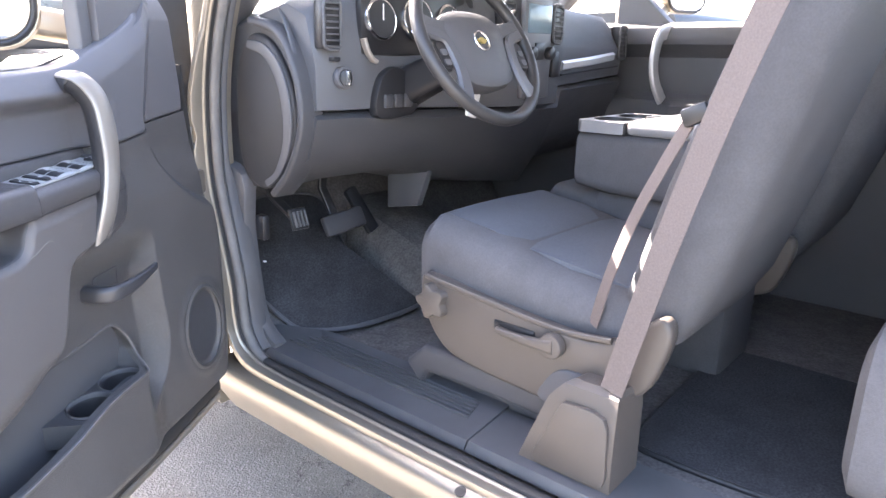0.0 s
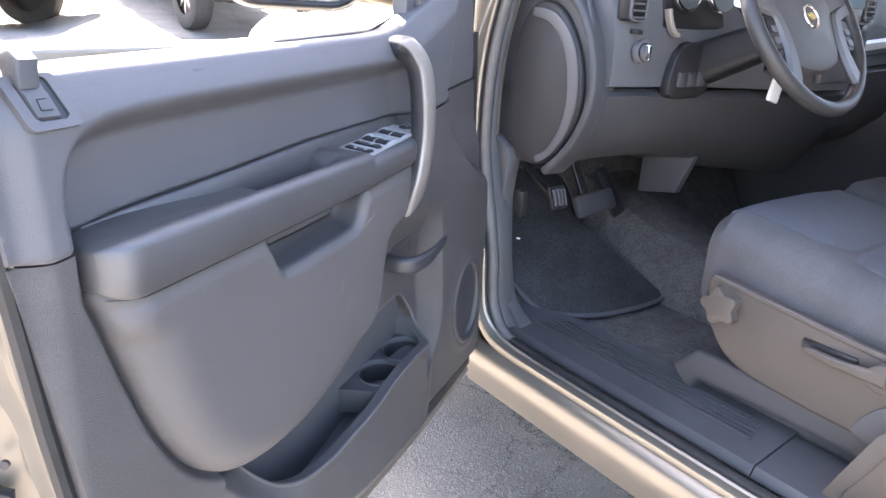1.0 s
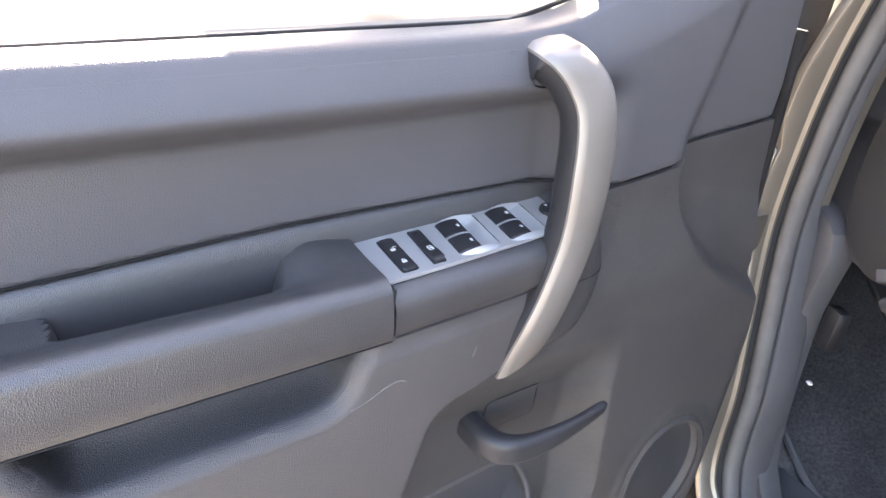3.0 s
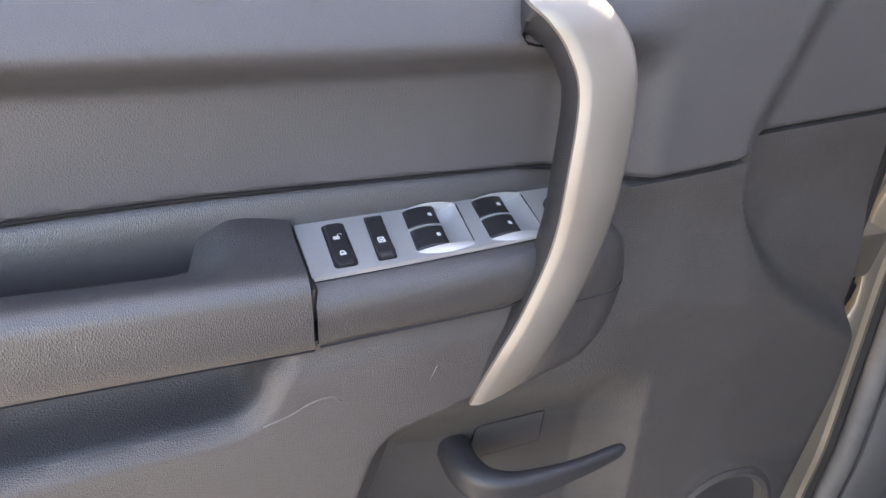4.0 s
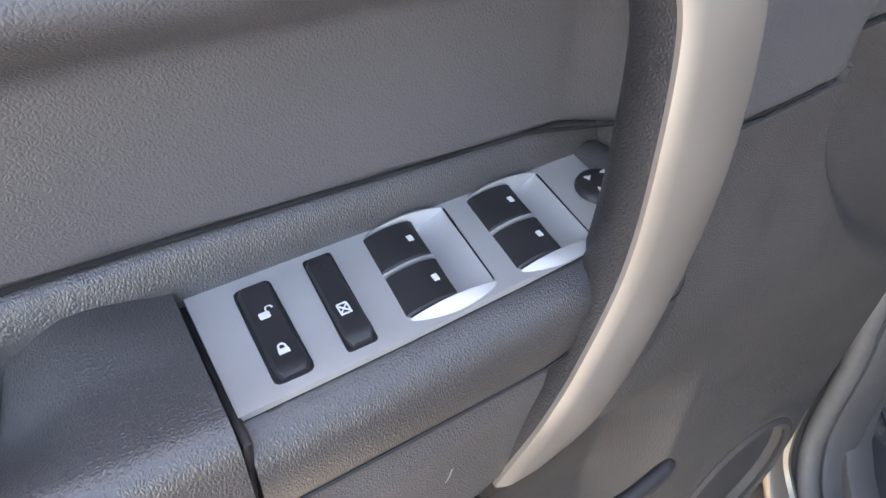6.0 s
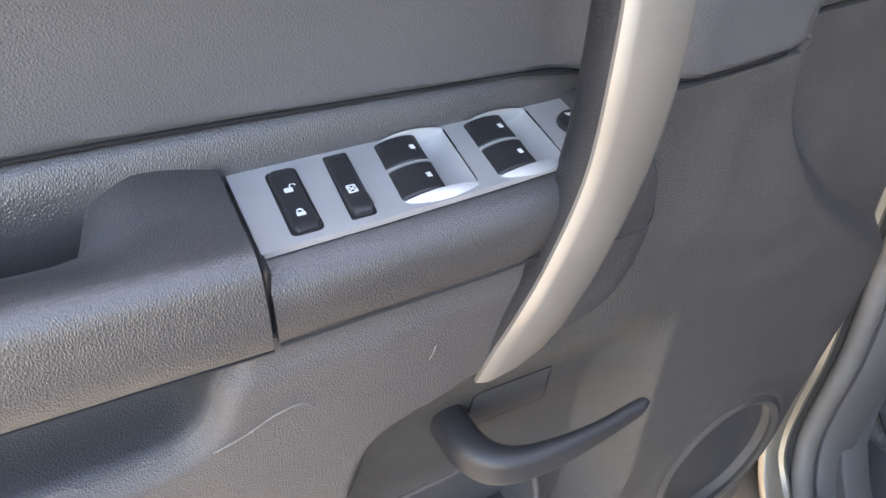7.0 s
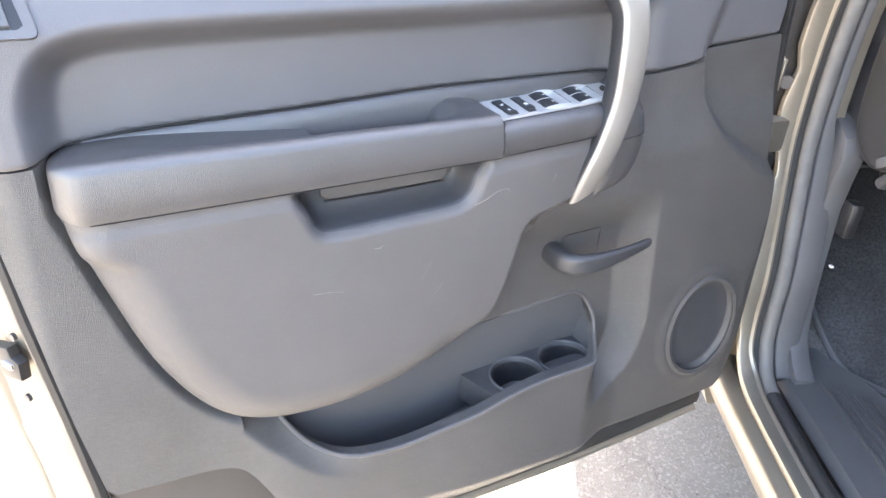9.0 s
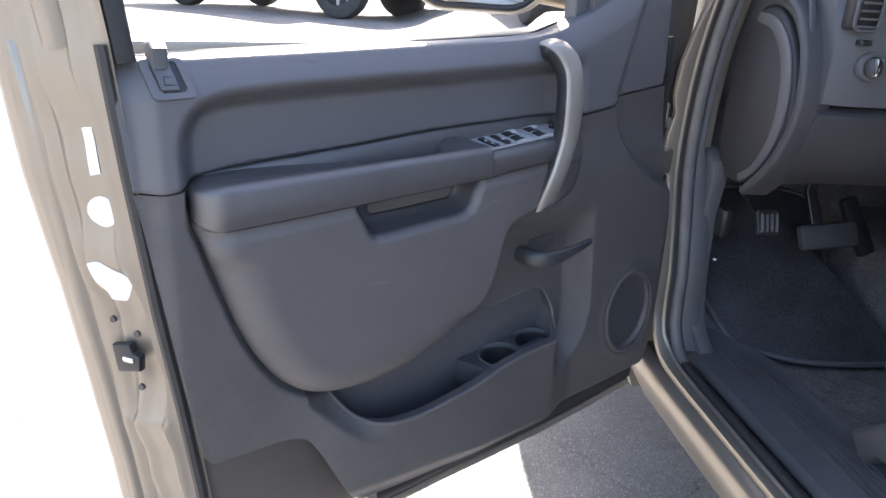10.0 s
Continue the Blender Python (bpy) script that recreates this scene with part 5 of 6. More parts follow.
low = [(0.045, [(0.45, 1.22), (-0.13, 1.256), (-0.150, 1.240), (-0.120, 1.15), (-0.02, 1.065), (0.10, 1.05), (0.45, 1.05)]),
       (0.14, [(0.45, 1.22), (-0.15, 1.256), (-0.168, 1.240), (-0.140, 1.16), (-0.05, 1.08), (0.12, 1.05), (0.45, 1.05)]),
       (0.45, [(0.45, 1.22), (-0.15, 1.245), (-0.165, 1.225), (-0.140, 1.15), (-0.05, 1.075), (0.12, 1.05), (0.45, 1.05)]),
       (0.60, [(0.45, 1.22), (-0.17, 1.245), (-0.185, 1.225), (-0.140, 1.12), (-0.05, 1.03), (0.12, 1.0), (0.45, 1.0)]),
       (0.95, [(0.45, 1.22), (-0.22, 1.25), (-0.240, 1.235), (-0.18, 1.10), (-0.10, 0.98), (0.12, 0.95), (0.45, 0.95)]),
       (1.00, [(0.45, 1.22), (-0.20, 1.30), (-0.220, 1.285), (-0.16, 1.12), (-0.05, 1.04), (0.12, 1.0), (0.45, 1.0)]),
       (1.45, [(0.45, 1.22), (-0.19, 1.325), (-0.205, 1.31), (-0.14, 1.14), (-0.04, 1.05), (0.12, 1.02), (0.45, 1.02)])]
part("knee_bolster", dash_rows(low), M["bolster"], dash, "dark grey knee bolster", sharp=50)
cap = curve_pts([(0.150, 1.30), (0.13, 1.38), (0.075, 1.432), (0.0, 1.415), (-0.062, 1.335), (-0.086, 1.24), (-0.066, 1.15), (0.0, 1.072), (0.07, 1.052), (0.135, 1.09), (0.155, 1.18)], 5, True)
endcap = part("end_panel", prism(cap, 0.030, 0.050, "x", 0.010, 3), M["end_panel"], dash, "oval fuse cover on the end of the dashboard")
arc = curve_pts([(0.085, 1.408), (0.02, 1.394), (-0.036, 1.338), (-0.060, 1.25), (-0.052, 1.17), (-0.012, 1.10), (0.035, 1.068)], 6)
part("cover_arc", sweep([(0.030, y, z) for y, z in arc], rounded(0.034, 0.010, 0.004), (1, 0, 0), lambda t: (0.55 + 0.45 * math.sin(math.pi * min(1, t * 1.1 + 0.05)), 1)), M["dash_trim"], endcap, "satin grey arc")
arc2 = curve_pts([(0.04, 1.462), (-0.06, 1.437), (-0.115, 1.365), (-0.140, 1.27), (-0.128, 1.19), (-0.082, 1.11), (-0.02, 1.05)], 6)
part("end_moulding", sweep([(0.042, y + 0.01, z) for y, z in arc2], rounded(0.02, 0.07, 0.009), (1, 0, 0)), M["bolster"], dash)


def vent(x0, x1, y, z0, z1, n, lean=0.0):
    body = part("air_vent", box((x0, y - 0.006, z0), (x1, y + 0.03, z1), 0.006), M["black"], dash, "black slatted air vent")
    w = x1 - x0
    for k in range(n):
        z = z0 + (z1 - z0) * (k + 0.5) / n
        part("vent_slat", box((x0 + w * 0.12, y - 0.012, z - 0.0022), (x1 - w * 0.12, y + 0.006, z + 0.0022), 0.001), M["dash_dark"], body)
    part("vent_frame", sweep([(x, y - 0.008, z) for x, z in rounded_at((x0 + x1) / 2, (z0 + z1) / 2, w, z1 - z0)], ring(0.004, 6), (0, 1, 0), closed=True), M["dash"], body)
    return body


def rounded_at(cx, cz, w, h, r=0.014):
    return [(cx + a, cz + b) for a, b in rounded(w, h, r)]


vent(0.050, 0.100, -0.170, 1.398, 1.505, 8)
vent(0.855, 0.905, -0.262, 1.430, 1.540, 8)
vent(0.640, 0.690, -0.235, 1.430, 1.540, 8)
vent(1.385, 1.435, -0.212, 1.385, 1.500, 8)
part("dimmer", box((0.075, -0.180, 1.372), (0.095, -0.16, 1.382), 0.002), M["black"], dash)
hl = part("headlight_switch", disc((0.108, -0.168, 1.335), 0.026, 0.012, (0, -1, 0.1), 32, None, 0.003), M["dash_trim"], dash, "round headlight switch with a chrome rim")
part("switch_grip", box((0.103, -0.196, 1.318), (0.113, -0.176, 1.352), 0.003), M["chrome"], hl)
part("switch_face", disc((0.108, -0.180, 1.3355), 0.019, 0.003, (0, -1, 0.1), 28), M["black"], hl)
part("dash_rib", sweep(curve_pts([(0.028, -0.120, 1.26), (0.022, -0.115, 1.34), (0.030, -0.08, 1.43), (0.05, -0.02, 1.49)], 5), rounded(0.008, 0.012, 0.003), (1, 0, 0)), M["dash"], dash)
# instrument cluster
cl = part("cluster_hood", loft([[(x, y, 1.585 + h), (x, y, 1.60 + h), (x, y + 0.10, 1.60 + h), (x, y + 0.10, 1.585 + h)] for x, y, h in ((0.155, -0.19, -0.07), (0.19, -0.21, -0.015), (0.30, -0.22, 0.005), (0.42, -0.22, 0.005), (0.53, -0.21, -0.015), (0.565, -0.19, -0.07))]), M["dash_dark"], dash)
part("cluster_face", box((0.165, -0.174, 1.385), (0.555, -0.150, 1.565), 0.02), M["black"], dash, "black instrument cluster")
for gx, gz, gr in ((0.225, 1.470, 0.050), (0.355, 1.475, 0.055), (0.48, 1.470, 0.050)):
    g = part("gauge_ring", disc((gx, -0.172, gz), gr, 0.012, (0, -1, 0.15), 36, None, 0.003), M["chrome"], dash, "chrome gauge ring")
    part("gauge_face", disc((gx, -0.182, gz + 0.0005), gr - 0.006, 0.003, (0, -1, 0.15), 36), M["black"], g)
    part("needle", box((gx - 0.0012, -0.189, gz - 0.002), (gx + 0.0012, -0.187, gz + gr * 0.7), 0.0), M["white"], g)
part("cluster_trim", sweep(curve_pts([(0.165, -0.182, 1.425), (0.170, -0.184, 1.405), (0.185, -0.186, 1.380), (0.20, -0.188, 1.372)], 4), rounded(0.010, 0.018, 0.004), (0, 1, 0)), M["champagne"], dash, "pale metallic cluster trim")
# centre stack
part("stack_face", box((0.70, -0.272, 1.27), (0.845, -0.25, 1.555), 0.012), M["dash_trim"], dash, "grey centre stack")
part("radio_screen", box((0.715, -0.277, 1.455), (0.835, -0.262, 1.535), 0.004), M["screen"], dash, "pale blue radio display")
for k in range(2):
    part("radio_knob", disc((0.73 + 0.095 * k, -0.272, 1.40), 0.018, 0.02, (0, -1, 0), 24, None, 0.004), M["black"], dash)
part("radio_keys", box((0.755, -0.277, 1.38), (0.80, -0.262, 1.43), 0.003), M["black"], dash)
part("shift_lamp_bezel", box((0.862, -0.268, 1.330), (0.905, -0.25, 1.405), 0.004), M["black"], dash)
part("glovebox_strip", loft([[(x, -0.222, z), (x, -0.232, z + 0.004), (x, -0.234, z + 0.022), (x, -0.226, z + 0.030)] for x, z in ((0.985, 1.348), (1.16, 1.362), (1.33, 1.380))]), M["silver"], dash, "silver glovebox handle strip")
part("glovebox_seam", sweep([(0.985, -0.226, 1.335), (1.16, -0.228, 1.348), (1.38, -0.222, 1.362)], rounded(0.004, 0.006, 0.001), (0, 0, 1)), M["black"], dash)

# steering wheel and column
AXI = Vector((0, -0.86, 0.51)).normalized()
WC = Vector((0.330, -0.395, 1.414))
WM = Matrix.Translation(WC) @ Vector((0, 0, 1)).rotation_difference(AXI).to_matrix().to_4x4()
wheel = thing("steering_wheel", tuple(WC), "dark leather steering wheel with silver spokes and a gold emblem", "steering wheel", space=TRUCK)


def on_wheel(a, r, h=0.0):
    return tuple(WM @ Vector((r * math.cos(a), r * math.sin(a), h)))


part("rim", sweep([on_wheel(2 * math.pi * k / 56, 0.190) for k in range(56)], ring(0.0155, 12), tuple(AXI), closed=True), M["wheel_leather"], wheel)
hub = curve_pts([(-0.118, 0.050), (-0.06, 0.088), (0.06, 0.088), (0.118, 0.050), (0.105, -0.03), (0.085, -0.090), (0.0, -0.108), (-0.085, -0.090), (-0.105, -0.03)], 4, True)
hb = loft([[tuple(WM @ Vector((x * s, y * s, h))) for x, y in hub] for s, h in ((0.95, -0.045), (1.0, -0.02), (0.97, -0.003), (0.85, 0.006), (0.4, 0.012), (0.02, 0.013))])
hubpart = part("airbag_cover", hb, M["dash_dark"], wheel)
part("emblem_ring", sweep([tuple(WM @ Vector((0.024 * math.cos(a), 0.004 + 0.024 * math.sin(a), 0.014))) for a in [2 * math.pi * k / 28 for k in range(28)]], ring(0.0028, 6), tuple(AXI), closed=True), M["chrome"], hubpart)
part("emblem", loft([[tuple(WM @ Vector((x, y + 0.004, h))) for x, y in ((-0.017, 0.003), (-0.006, 0.003), (-0.006, 0.007), (0.006, 0.007), (0.006, 0.003), (0.017, 0.003), (0.014, -0.004), (0.006, -0.004), (0.006, -0.008), (-0.006, -0.008), (-0.006, -0.004), (-0.014, -0.004))] for h in (0.010, 0.017)]), M["gold"], hubpart)
for a in (10, 170):
    t = radians(a)
    d = Vector((-math.sin(t), math.cos(t), 0))
    rows = []
    for r, w, h in ((0.060, 0.030, 0.0), (0.11, 0.022, -0.004), (0.155, 0.018, 0.0), (0.182, 0.022, 0.004)):
        c = Vector((r * math.cos(t), r * math.sin(t) + 0.02, h))
        rows.append([tuple(WM @ (c + d * w * q + Vector((0, 0, k)))) for q, k in ((-1, 0), (-0.8, 0.008), (0.8, 0.008), (1, 0), (0.8, -0.010), (-0.8, -0.010))])
    part("spoke", loft(rows), M["dash_dark"], wheel, "dark upper spoke")
for m_ in (-1, 1):
    path = curve_pts([(0.178, 0.030), (0.150, 0.022), (0.122, 0.008), (0.110, -0.030), (0.108, -0.070), (0.116, -0.110), (0.130, -0.140)], 5)
    rows = []
    for i, (px, py) in enumerate(path):
        ax_, ay_ = path[max(i - 1, 0)]
        bx_, by_ = path[min(i + 1, len(path) - 1)]
        n_ = Vector((by_ - ay_, ax_ - bx_)).normalized()
        f_ = i / (len(path) - 1)
        w_ = 0.012 + 0.012 * f_ ** 2 + 0.004 * (1 - f_) ** 3
        rows.append([tuple(WM @ Vector((m_ * (px + n_.x * w_ * q), py + n_.y * w_ * q, k + 0.004))) for q, k in ((-1, 0), (-0.7, 0.007), (0.7, 0.007), (1, 0), (0.7, -0.008), (-0.7, -0.008))])
    part("spoke", loft(rows), M["dash_trim"], wheel, "satin pewter lower spoke")
for m_ in (-1, 1):
    keys = part("wheel_keys", loft([[tuple(WM @ Vector((m_ * 0.145 + x * k, -0.030 + y * k, h))) for x, y in rounded(0.034, 0.075, 0.012, 4)] for k, h in ((0.9, -0.012), (1.0, 0.0), (0.9, 0.006))]), M["black"], wheel, "black key pad")
    for q in (-0.018, 0.006):
        part("key", loft([[tuple(WM @ Vector((m_ * 0.145 + x, -0.030 + q + y, h))) for x, y in rounded(0.020, 0.014, 0.004, 3)] for h in (0.004, 0.009)]), M["dash_trim"], keys)
column = part("column_shroud", sweep([(0.340, -0.345, 1.385), (0.340, -0.26, 1.35), (0.340, -0.14, 1.30)], rounded(0.13, 0.13, 0.035), (0, 0, 1), lambda t: (0.50 + 0.2 * t, 0.55 + 0.2 * t)), M["black"], wheel, "dark steering column shroud")
part("column_trim", prism(curve_pts([(0.200, 1.245), (0.215, 1.33), (0.27, 1.36), (0.33, 1.33), (0.345, 1.255), (0.28, 1.235)], 4, True), -0.19, -0.16, "y", 0.006), M["black"], column)
for k in range(3):
    part("switch_key", box((0.222 + 0.035 * k, -0.198, 1.262), (0.25 + 0.035 * k, -0.185, 1.295), 0.004), M["bolster"], column)
part("stalk", sweep([(0.30, -0.30, 1.40), (0.24, -0.325, 1.425), (0.195, -0.335, 1.440)], ring(0.008, 8), (0, 0, 1)), M["black"], column)
part("stalk_end", sweep([(0.215, -0.332, 1.432), (0.180, -0.338, 1.446)], ring(0.014, 10), (0, 0, 1)), M["chrome"], column)
part("shift_lever", sweep([(0.42, -0.30, 1.42), (0.50, -0.33, 1.45), (0.555, -0.335, 1.50)], ring(0.009, 8), (0, 0, 1)), M["black"], column)
part("ignition_key", box((0.425, -0.300, 1.300), (0.445, -0.27, 1.325), 0.004), M["chrome"], column)
part("key_tag", box((0.398, -0.318, 1.238), (0.440, -0.308, 1.302), 0.004, turn=Matrix.Rotation(radians(14), 4, "Y")), M["paper"], column, "pale key tag")
part("key_ring", sweep([(0.425 + 0.014 * math.cos(a), -0.310, 1.300 + 0.014 * math.sin(a)) for a in [2 * math.pi * k / 16 for k in range(16)]], ring(0.0015, 6), (0, 1, 0), closed=True), M["chrome"], column)

# pedals
pedals = thing("pedal_set", (0.30, 0.1, 0.70), "black rubber brake and throttle pedals under the dashboard", "pedals", space=TRUCK)
pb_ = part("park_brake_pedal", box((0.110, 0.050, 0.925), (0.165, 0.060, 0.985), 0.004, turn=Matrix.Rotation(radians(-20), 4, "X")), M["black"], pedals, "parking brake pedal with pale ribs")
for k in range(4):
    part("pedal_rib", box((0.118 + 0.012 * k, 0.044, 0.935), (0.124 + 0.012 * k, 0.050, 0.978), 0.001, turn=Matrix.Rotation(radians(-20), 4, "X")), M["dash_trim"], pb_)
part("park_brake_arm", sweep([(0.137, 0.07, 0.955), (0.135, 0.16, 1.0), (0.13, 0.20, 1.08)], rounded(0.012, 0.03, 0.004), (1, 0, 0)), M["black"], pb_)
br = part("brake_pedal", box((0.275, 0.105, 0.868), (0.435, 0.130, 0.932), 0.012, turn=Matrix.Rotation(radians(-25), 4, "X") @ Matrix.Rotation(radians(-5), 4, "Y")), M["bolster"], pedals, "wide grey rubber brake pedal")
part("brake_arm", sweep([(0.335, 0.135, 0.91), (0.325, 0.18, 1.0), (0.32, 0.16, 1.09)], rounded(0.012, 0.03, 0.004), (1, 0, 0)), M["black"], br)
part("throttle_pedal", box((0.445, 0.155, 0.83), (0.495, 0.178, 0.99), 0.010, turn=Matrix.Rotation(radians(-22), 4, "X") @ Matrix.Rotation(radians(-20), 4, "Y")), M["black"], pedals, "long black throttle pedal")
part("tunnel_cover", prism([(0.115, 1.065), (-0.085, 1.12), (-0.015, 0.94), (0.115, 0.915)], 0.535, 0.565, "x", 0.008), M["dash"], truck)

# floor mats
fm = thing("floor_mat", (0.3, 0.0, 0.612), "black carpet driver's mat with a bound edge", "floor mat", "cab floor mats", space=TRUCK)
outline = curve_pts([(0.098, 0.30), (0.104, 0.18), (0.120, 0.085), (0.165, 0.022), (0.22, -0.022), (0.30, -0.046), (0.42, -0.056), (0.52, -0.045), (0.556, 0.0), (0.53, 0.16), (0.515, 0.30), (0.50, 0.385), (0.40, 0.41), (0.20, 0.41), (0.11, 0.38)], 5, True)


def toe(y):
    """The height of the driver's mat."""
    return float(np.interp(y, [0.06, 0.12, 0.30, 0.42], [0.622, 0.652, 0.736, 0.945]))


part("mat_body", loft([[(x, y - 0.004 * (h > 0), toe(y) + h) for x, y in outline] for h in (0.0, 0.012)]), M["mat"], fm)
part("mat_binding", sweep([(x, y, toe(y) + 0.009) for x, y in outline], ring(0.007, 8), (0, 0, 1), closed=True), M["dash_dark"], fm)
rm = thing("floor_mat", (0.5, -1.1, 0.612), "black carpet rear mat with a bound edge", "floor mat", "cab floor mats", space=TRUCK)
outline = curve_pts([(0.225, -0.955), (0.28, -0.90), (0.55, -0.885), (0.80, -0.89), (0.86, -0.94), (0.855, -1.24), (0.80, -1.295), (0.55, -1.30), (0.30, -1.30), (0.24, -1.25)], 5, True)
part("mat_body", loft([[(x, y, 0.612 + h) for x, y in outline] for h in (0.0, 0.014)]), M["mat"], rm)
part("mat_binding", sweep([(x, y, 0.621) for x, y in outline], ring(0.006, 8), (0, 0, 1), closed=True), M["rubber"], rm)


# seats
def cushion(rows, seg=10):
    """A padded form from rows of (y, left, right, low, high, round)."""
    out = []
    for y, a, b, lo, hi, r in rows:
        out.append([((a + b) / 2 + p, y, (lo + hi) / 2 + q) for p, q in rounded(b - a, hi - lo, r, 5)])
    return loft(out)


def seat(x0, name, label, group="front seats"):
    s = thing(name, (x0 + 0.25, -0.65, 0.612), label, "car seat", group, space=TRUCK)
    w = 0.52
    part("seat_cushion", cushion([(-0.372, x0 + 0.05, x0 + w - 0.05, 0.83, 0.985, 0.05), (-0.382, x0 + 0.02, x0 + w - 0.02, 0.81, 1.015, 0.06), (-0.42, x0, x0 + w, 0.80, 1.040, 0.065), (-0.55, x0 - 0.005, x0 + w, 0.82, 1.022, 0.07),
                                  (-0.75, x0 - 0.005, x0 + w, 0.83, 0.975, 0.07), (-0.93, x0, x0 + w, 0.84, 0.96, 0.06)]), M["cloth"], s, "charcoal cloth cushion")
    part("cushion_insert", loft([[(x0 + a, y, z + 0.004 - 0.007 * abs(2 * (a - 0.26) / 0.4) ** 3) for a in (0.064, 0.071, 0.12, 0.2, 0.26, 0.32, 0.40, 0.449, 0.456)] + [(x0 + a, y, z - 0.02) for a in (0.456, 0.064)] for y, z in ((-0.382, 1.010), (-0.396, 1.032), (-0.43, 1.042), (-0.55, 1.026), (-0.627, 1.003), (-0.632, 0.996))]), M["cloth_blue"], s, "slate blue cloth insert")
    part("cushion_insert", loft([[(x0 + a, y, z + 0.003 - 0.007 * abs(2 * (a - 0.26) / 0.4) ** 3) for a in (0.064, 0.071, 0.12, 0.2, 0.26, 0.32, 0.40, 0.449, 0.456)] + [(x0 + a, y, z - 0.02) for a in (0.456, 0.064)] for y, z in ((-0.634, 0.994), (-0.640, 1.001), (-0.66, 1.0025), (-0.80, 0.982), (-0.90, 0.970))]), M["cloth_blue"], s)
    rows = []
    for t, y, z, half, thick in ((0, -0.93, 0.90, 0.24, 0.13), (0.1, -0.965, 0.98, 0.255, 0.15), (0.35, -1.02, 1.16, 0.26, 0.16), (0.65, -1.085, 1.37, 0.25, 0.15), (0.9, -1.145, 1.54, 0.22, 0.12), (1, -1.165, 1.58, 0.19, 0.08)):
        rows.append([(x0 + 0.26 + p, y - q * 0.95, z - q * 0.30) for p, q in rounded(half * 2, thick, thick * 0.42, 5)])
    part("backrest", loft(rows), M["cloth"], s, "charcoal cloth backrest")
    part("headrest", cushion([(-1.235, x0 + 0.13, x0 + 0.39, 1.63, 1.80, 0.05), (-1.20, x0 + 0.11, x0 + 0.41, 1.61, 1.82, 0.06), (-1.15, x0 + 0.13, x0 + 0.39, 1.64, 1.80, 0.05)]), M["cloth"], s)
    for k in (-0.06, 0.06):
        part("headrest_post", tube([(x0 + 0.26 + k, -1.165, 1.55), (x0 + 0.26 + k, -1.19, 1.66)], 0.006, 8), M["chrome"], s)
    return s


drv = seat(0.135, "driver_seat", "charcoal cloth bucket seat with slate insert and taupe side trim")
side = curve_pts([(-0.425, 0.905), (-0.46, 0.915), (-0.60, 0.898), (-0.78, 0.880), (-0.86, 0.878), (-0.92, 0.90), (-0.985, 0.955), (-1.01, 0.93), (-0.995, 0.86), (-0.965, 0.80), (-0.90, 0.77), (-0.82, 0.725), (-0.70, 0.722), (-0.55, 0.735), (-0.48, 0.765), (-0.435, 0.83)], 4, True)
st = part("side_trim", prism(side, 0.105, 0.145, "x", 0.010, 3), M["seat_trim"], drv, "taupe plastic seat side trim")
part("trim_top_edge", sweep([(0.108, y, z) for y, z in curve_pts([(-0.44, 0.913), (-0.60, 0.897), (-0.78, 0.880), (-0.90, 0.889)], 5)], rounded(0.012, 0.012, 0.004), (1, 0, 0)), M["seat_trim"], st)
kn = disc((0.108, -0.470, 0.862), 0.036, 0.026, (-1, 0, 0), 40, None, 0.005)
for v in kn.verts:                                        # lobed grip
    d = Vector((0, v.co.y + 0.470, v.co.z - 0.862))
    if d.length > 0.02:
        a = math.atan2(d.z, d.y)
        v.co += d.normalized() * 0.006 * math.cos(5 * a)
part("lumbar_knob", kn, M["seat_trim"], drv, "lobed taupe lumbar knob")
part("lever_slot", box((0.100, -0.735, 0.842), (0.112, -0.635, 0.862), 0.004), M["black"], st)
part("recline_lever", sweep(curve_pts([(0.094, -0.650, 0.846), (0.088, -0.70, 0.846), (0.085, -0.75, 0.848), (0.085, -0.79, 0.851)], 4), rounded(0.016, 0.020, 0.006), (0, 0, 1), lambda t: (1, 0.7 + 0.9 * t ** 2)), M["seat_trim"], drv, "taupe recline lever")
part("lever_boss", disc((0.100, -0.783, 0.850), 0.026, 0.020, (-1, 0, 0), 28, None, 0.005), M["seat_trim"], drv)
part("trim_cutout", prism(curve_pts([(-0.755, 0.724), (-0.77, 0.77), (-0.80, 0.80), (-0.85, 0.805), (-0.90, 0.79), (-0.93, 0.76), (-0.85, 0.722)], 4, True), 0.100, 0.112, "x", 0.003), M["dash_dark"], st)
part("seat_rail", sweep([(0.150, -0.395, 0.66), (0.150, -0.43, 0.70), (0.150, -0.62, 0.705), (0.150, -0.85, 0.70)], rounded(0.07, 0.07, 0.018), (0, 0, 1)), M["bolster"], drv, "grey seat rail cover")
part("rail_foot", box((0.16, -0.84, 0.612), (0.24, -0.42, 0.69), 0.01), M["dash_dark"], drv)
part("buckle_stalk", sweep([(0.175, -0.90, 0.88), (0.155, -0.885, 0.93)], rounded(0.012, 0.035, 0.004), (0, 1, 0)), M["silver"], drv)
pas = copy_thing(drv, TRUCK @ Matrix.Translation((0.135 + 0.25 + 0.78, -0.65, 0.612)))
pas.name = "passenger_seat"
tagged(pas, "charcoal cloth passenger bucket seat beside the console")

# shoulder belt, from the box on the sill over the seat side
belt = thing("seat_belt", (0.06, -0.93, 0.80), "taupe webbing shoulder belt hanging beside the driver seat", "seat belt", space=TRUCK)


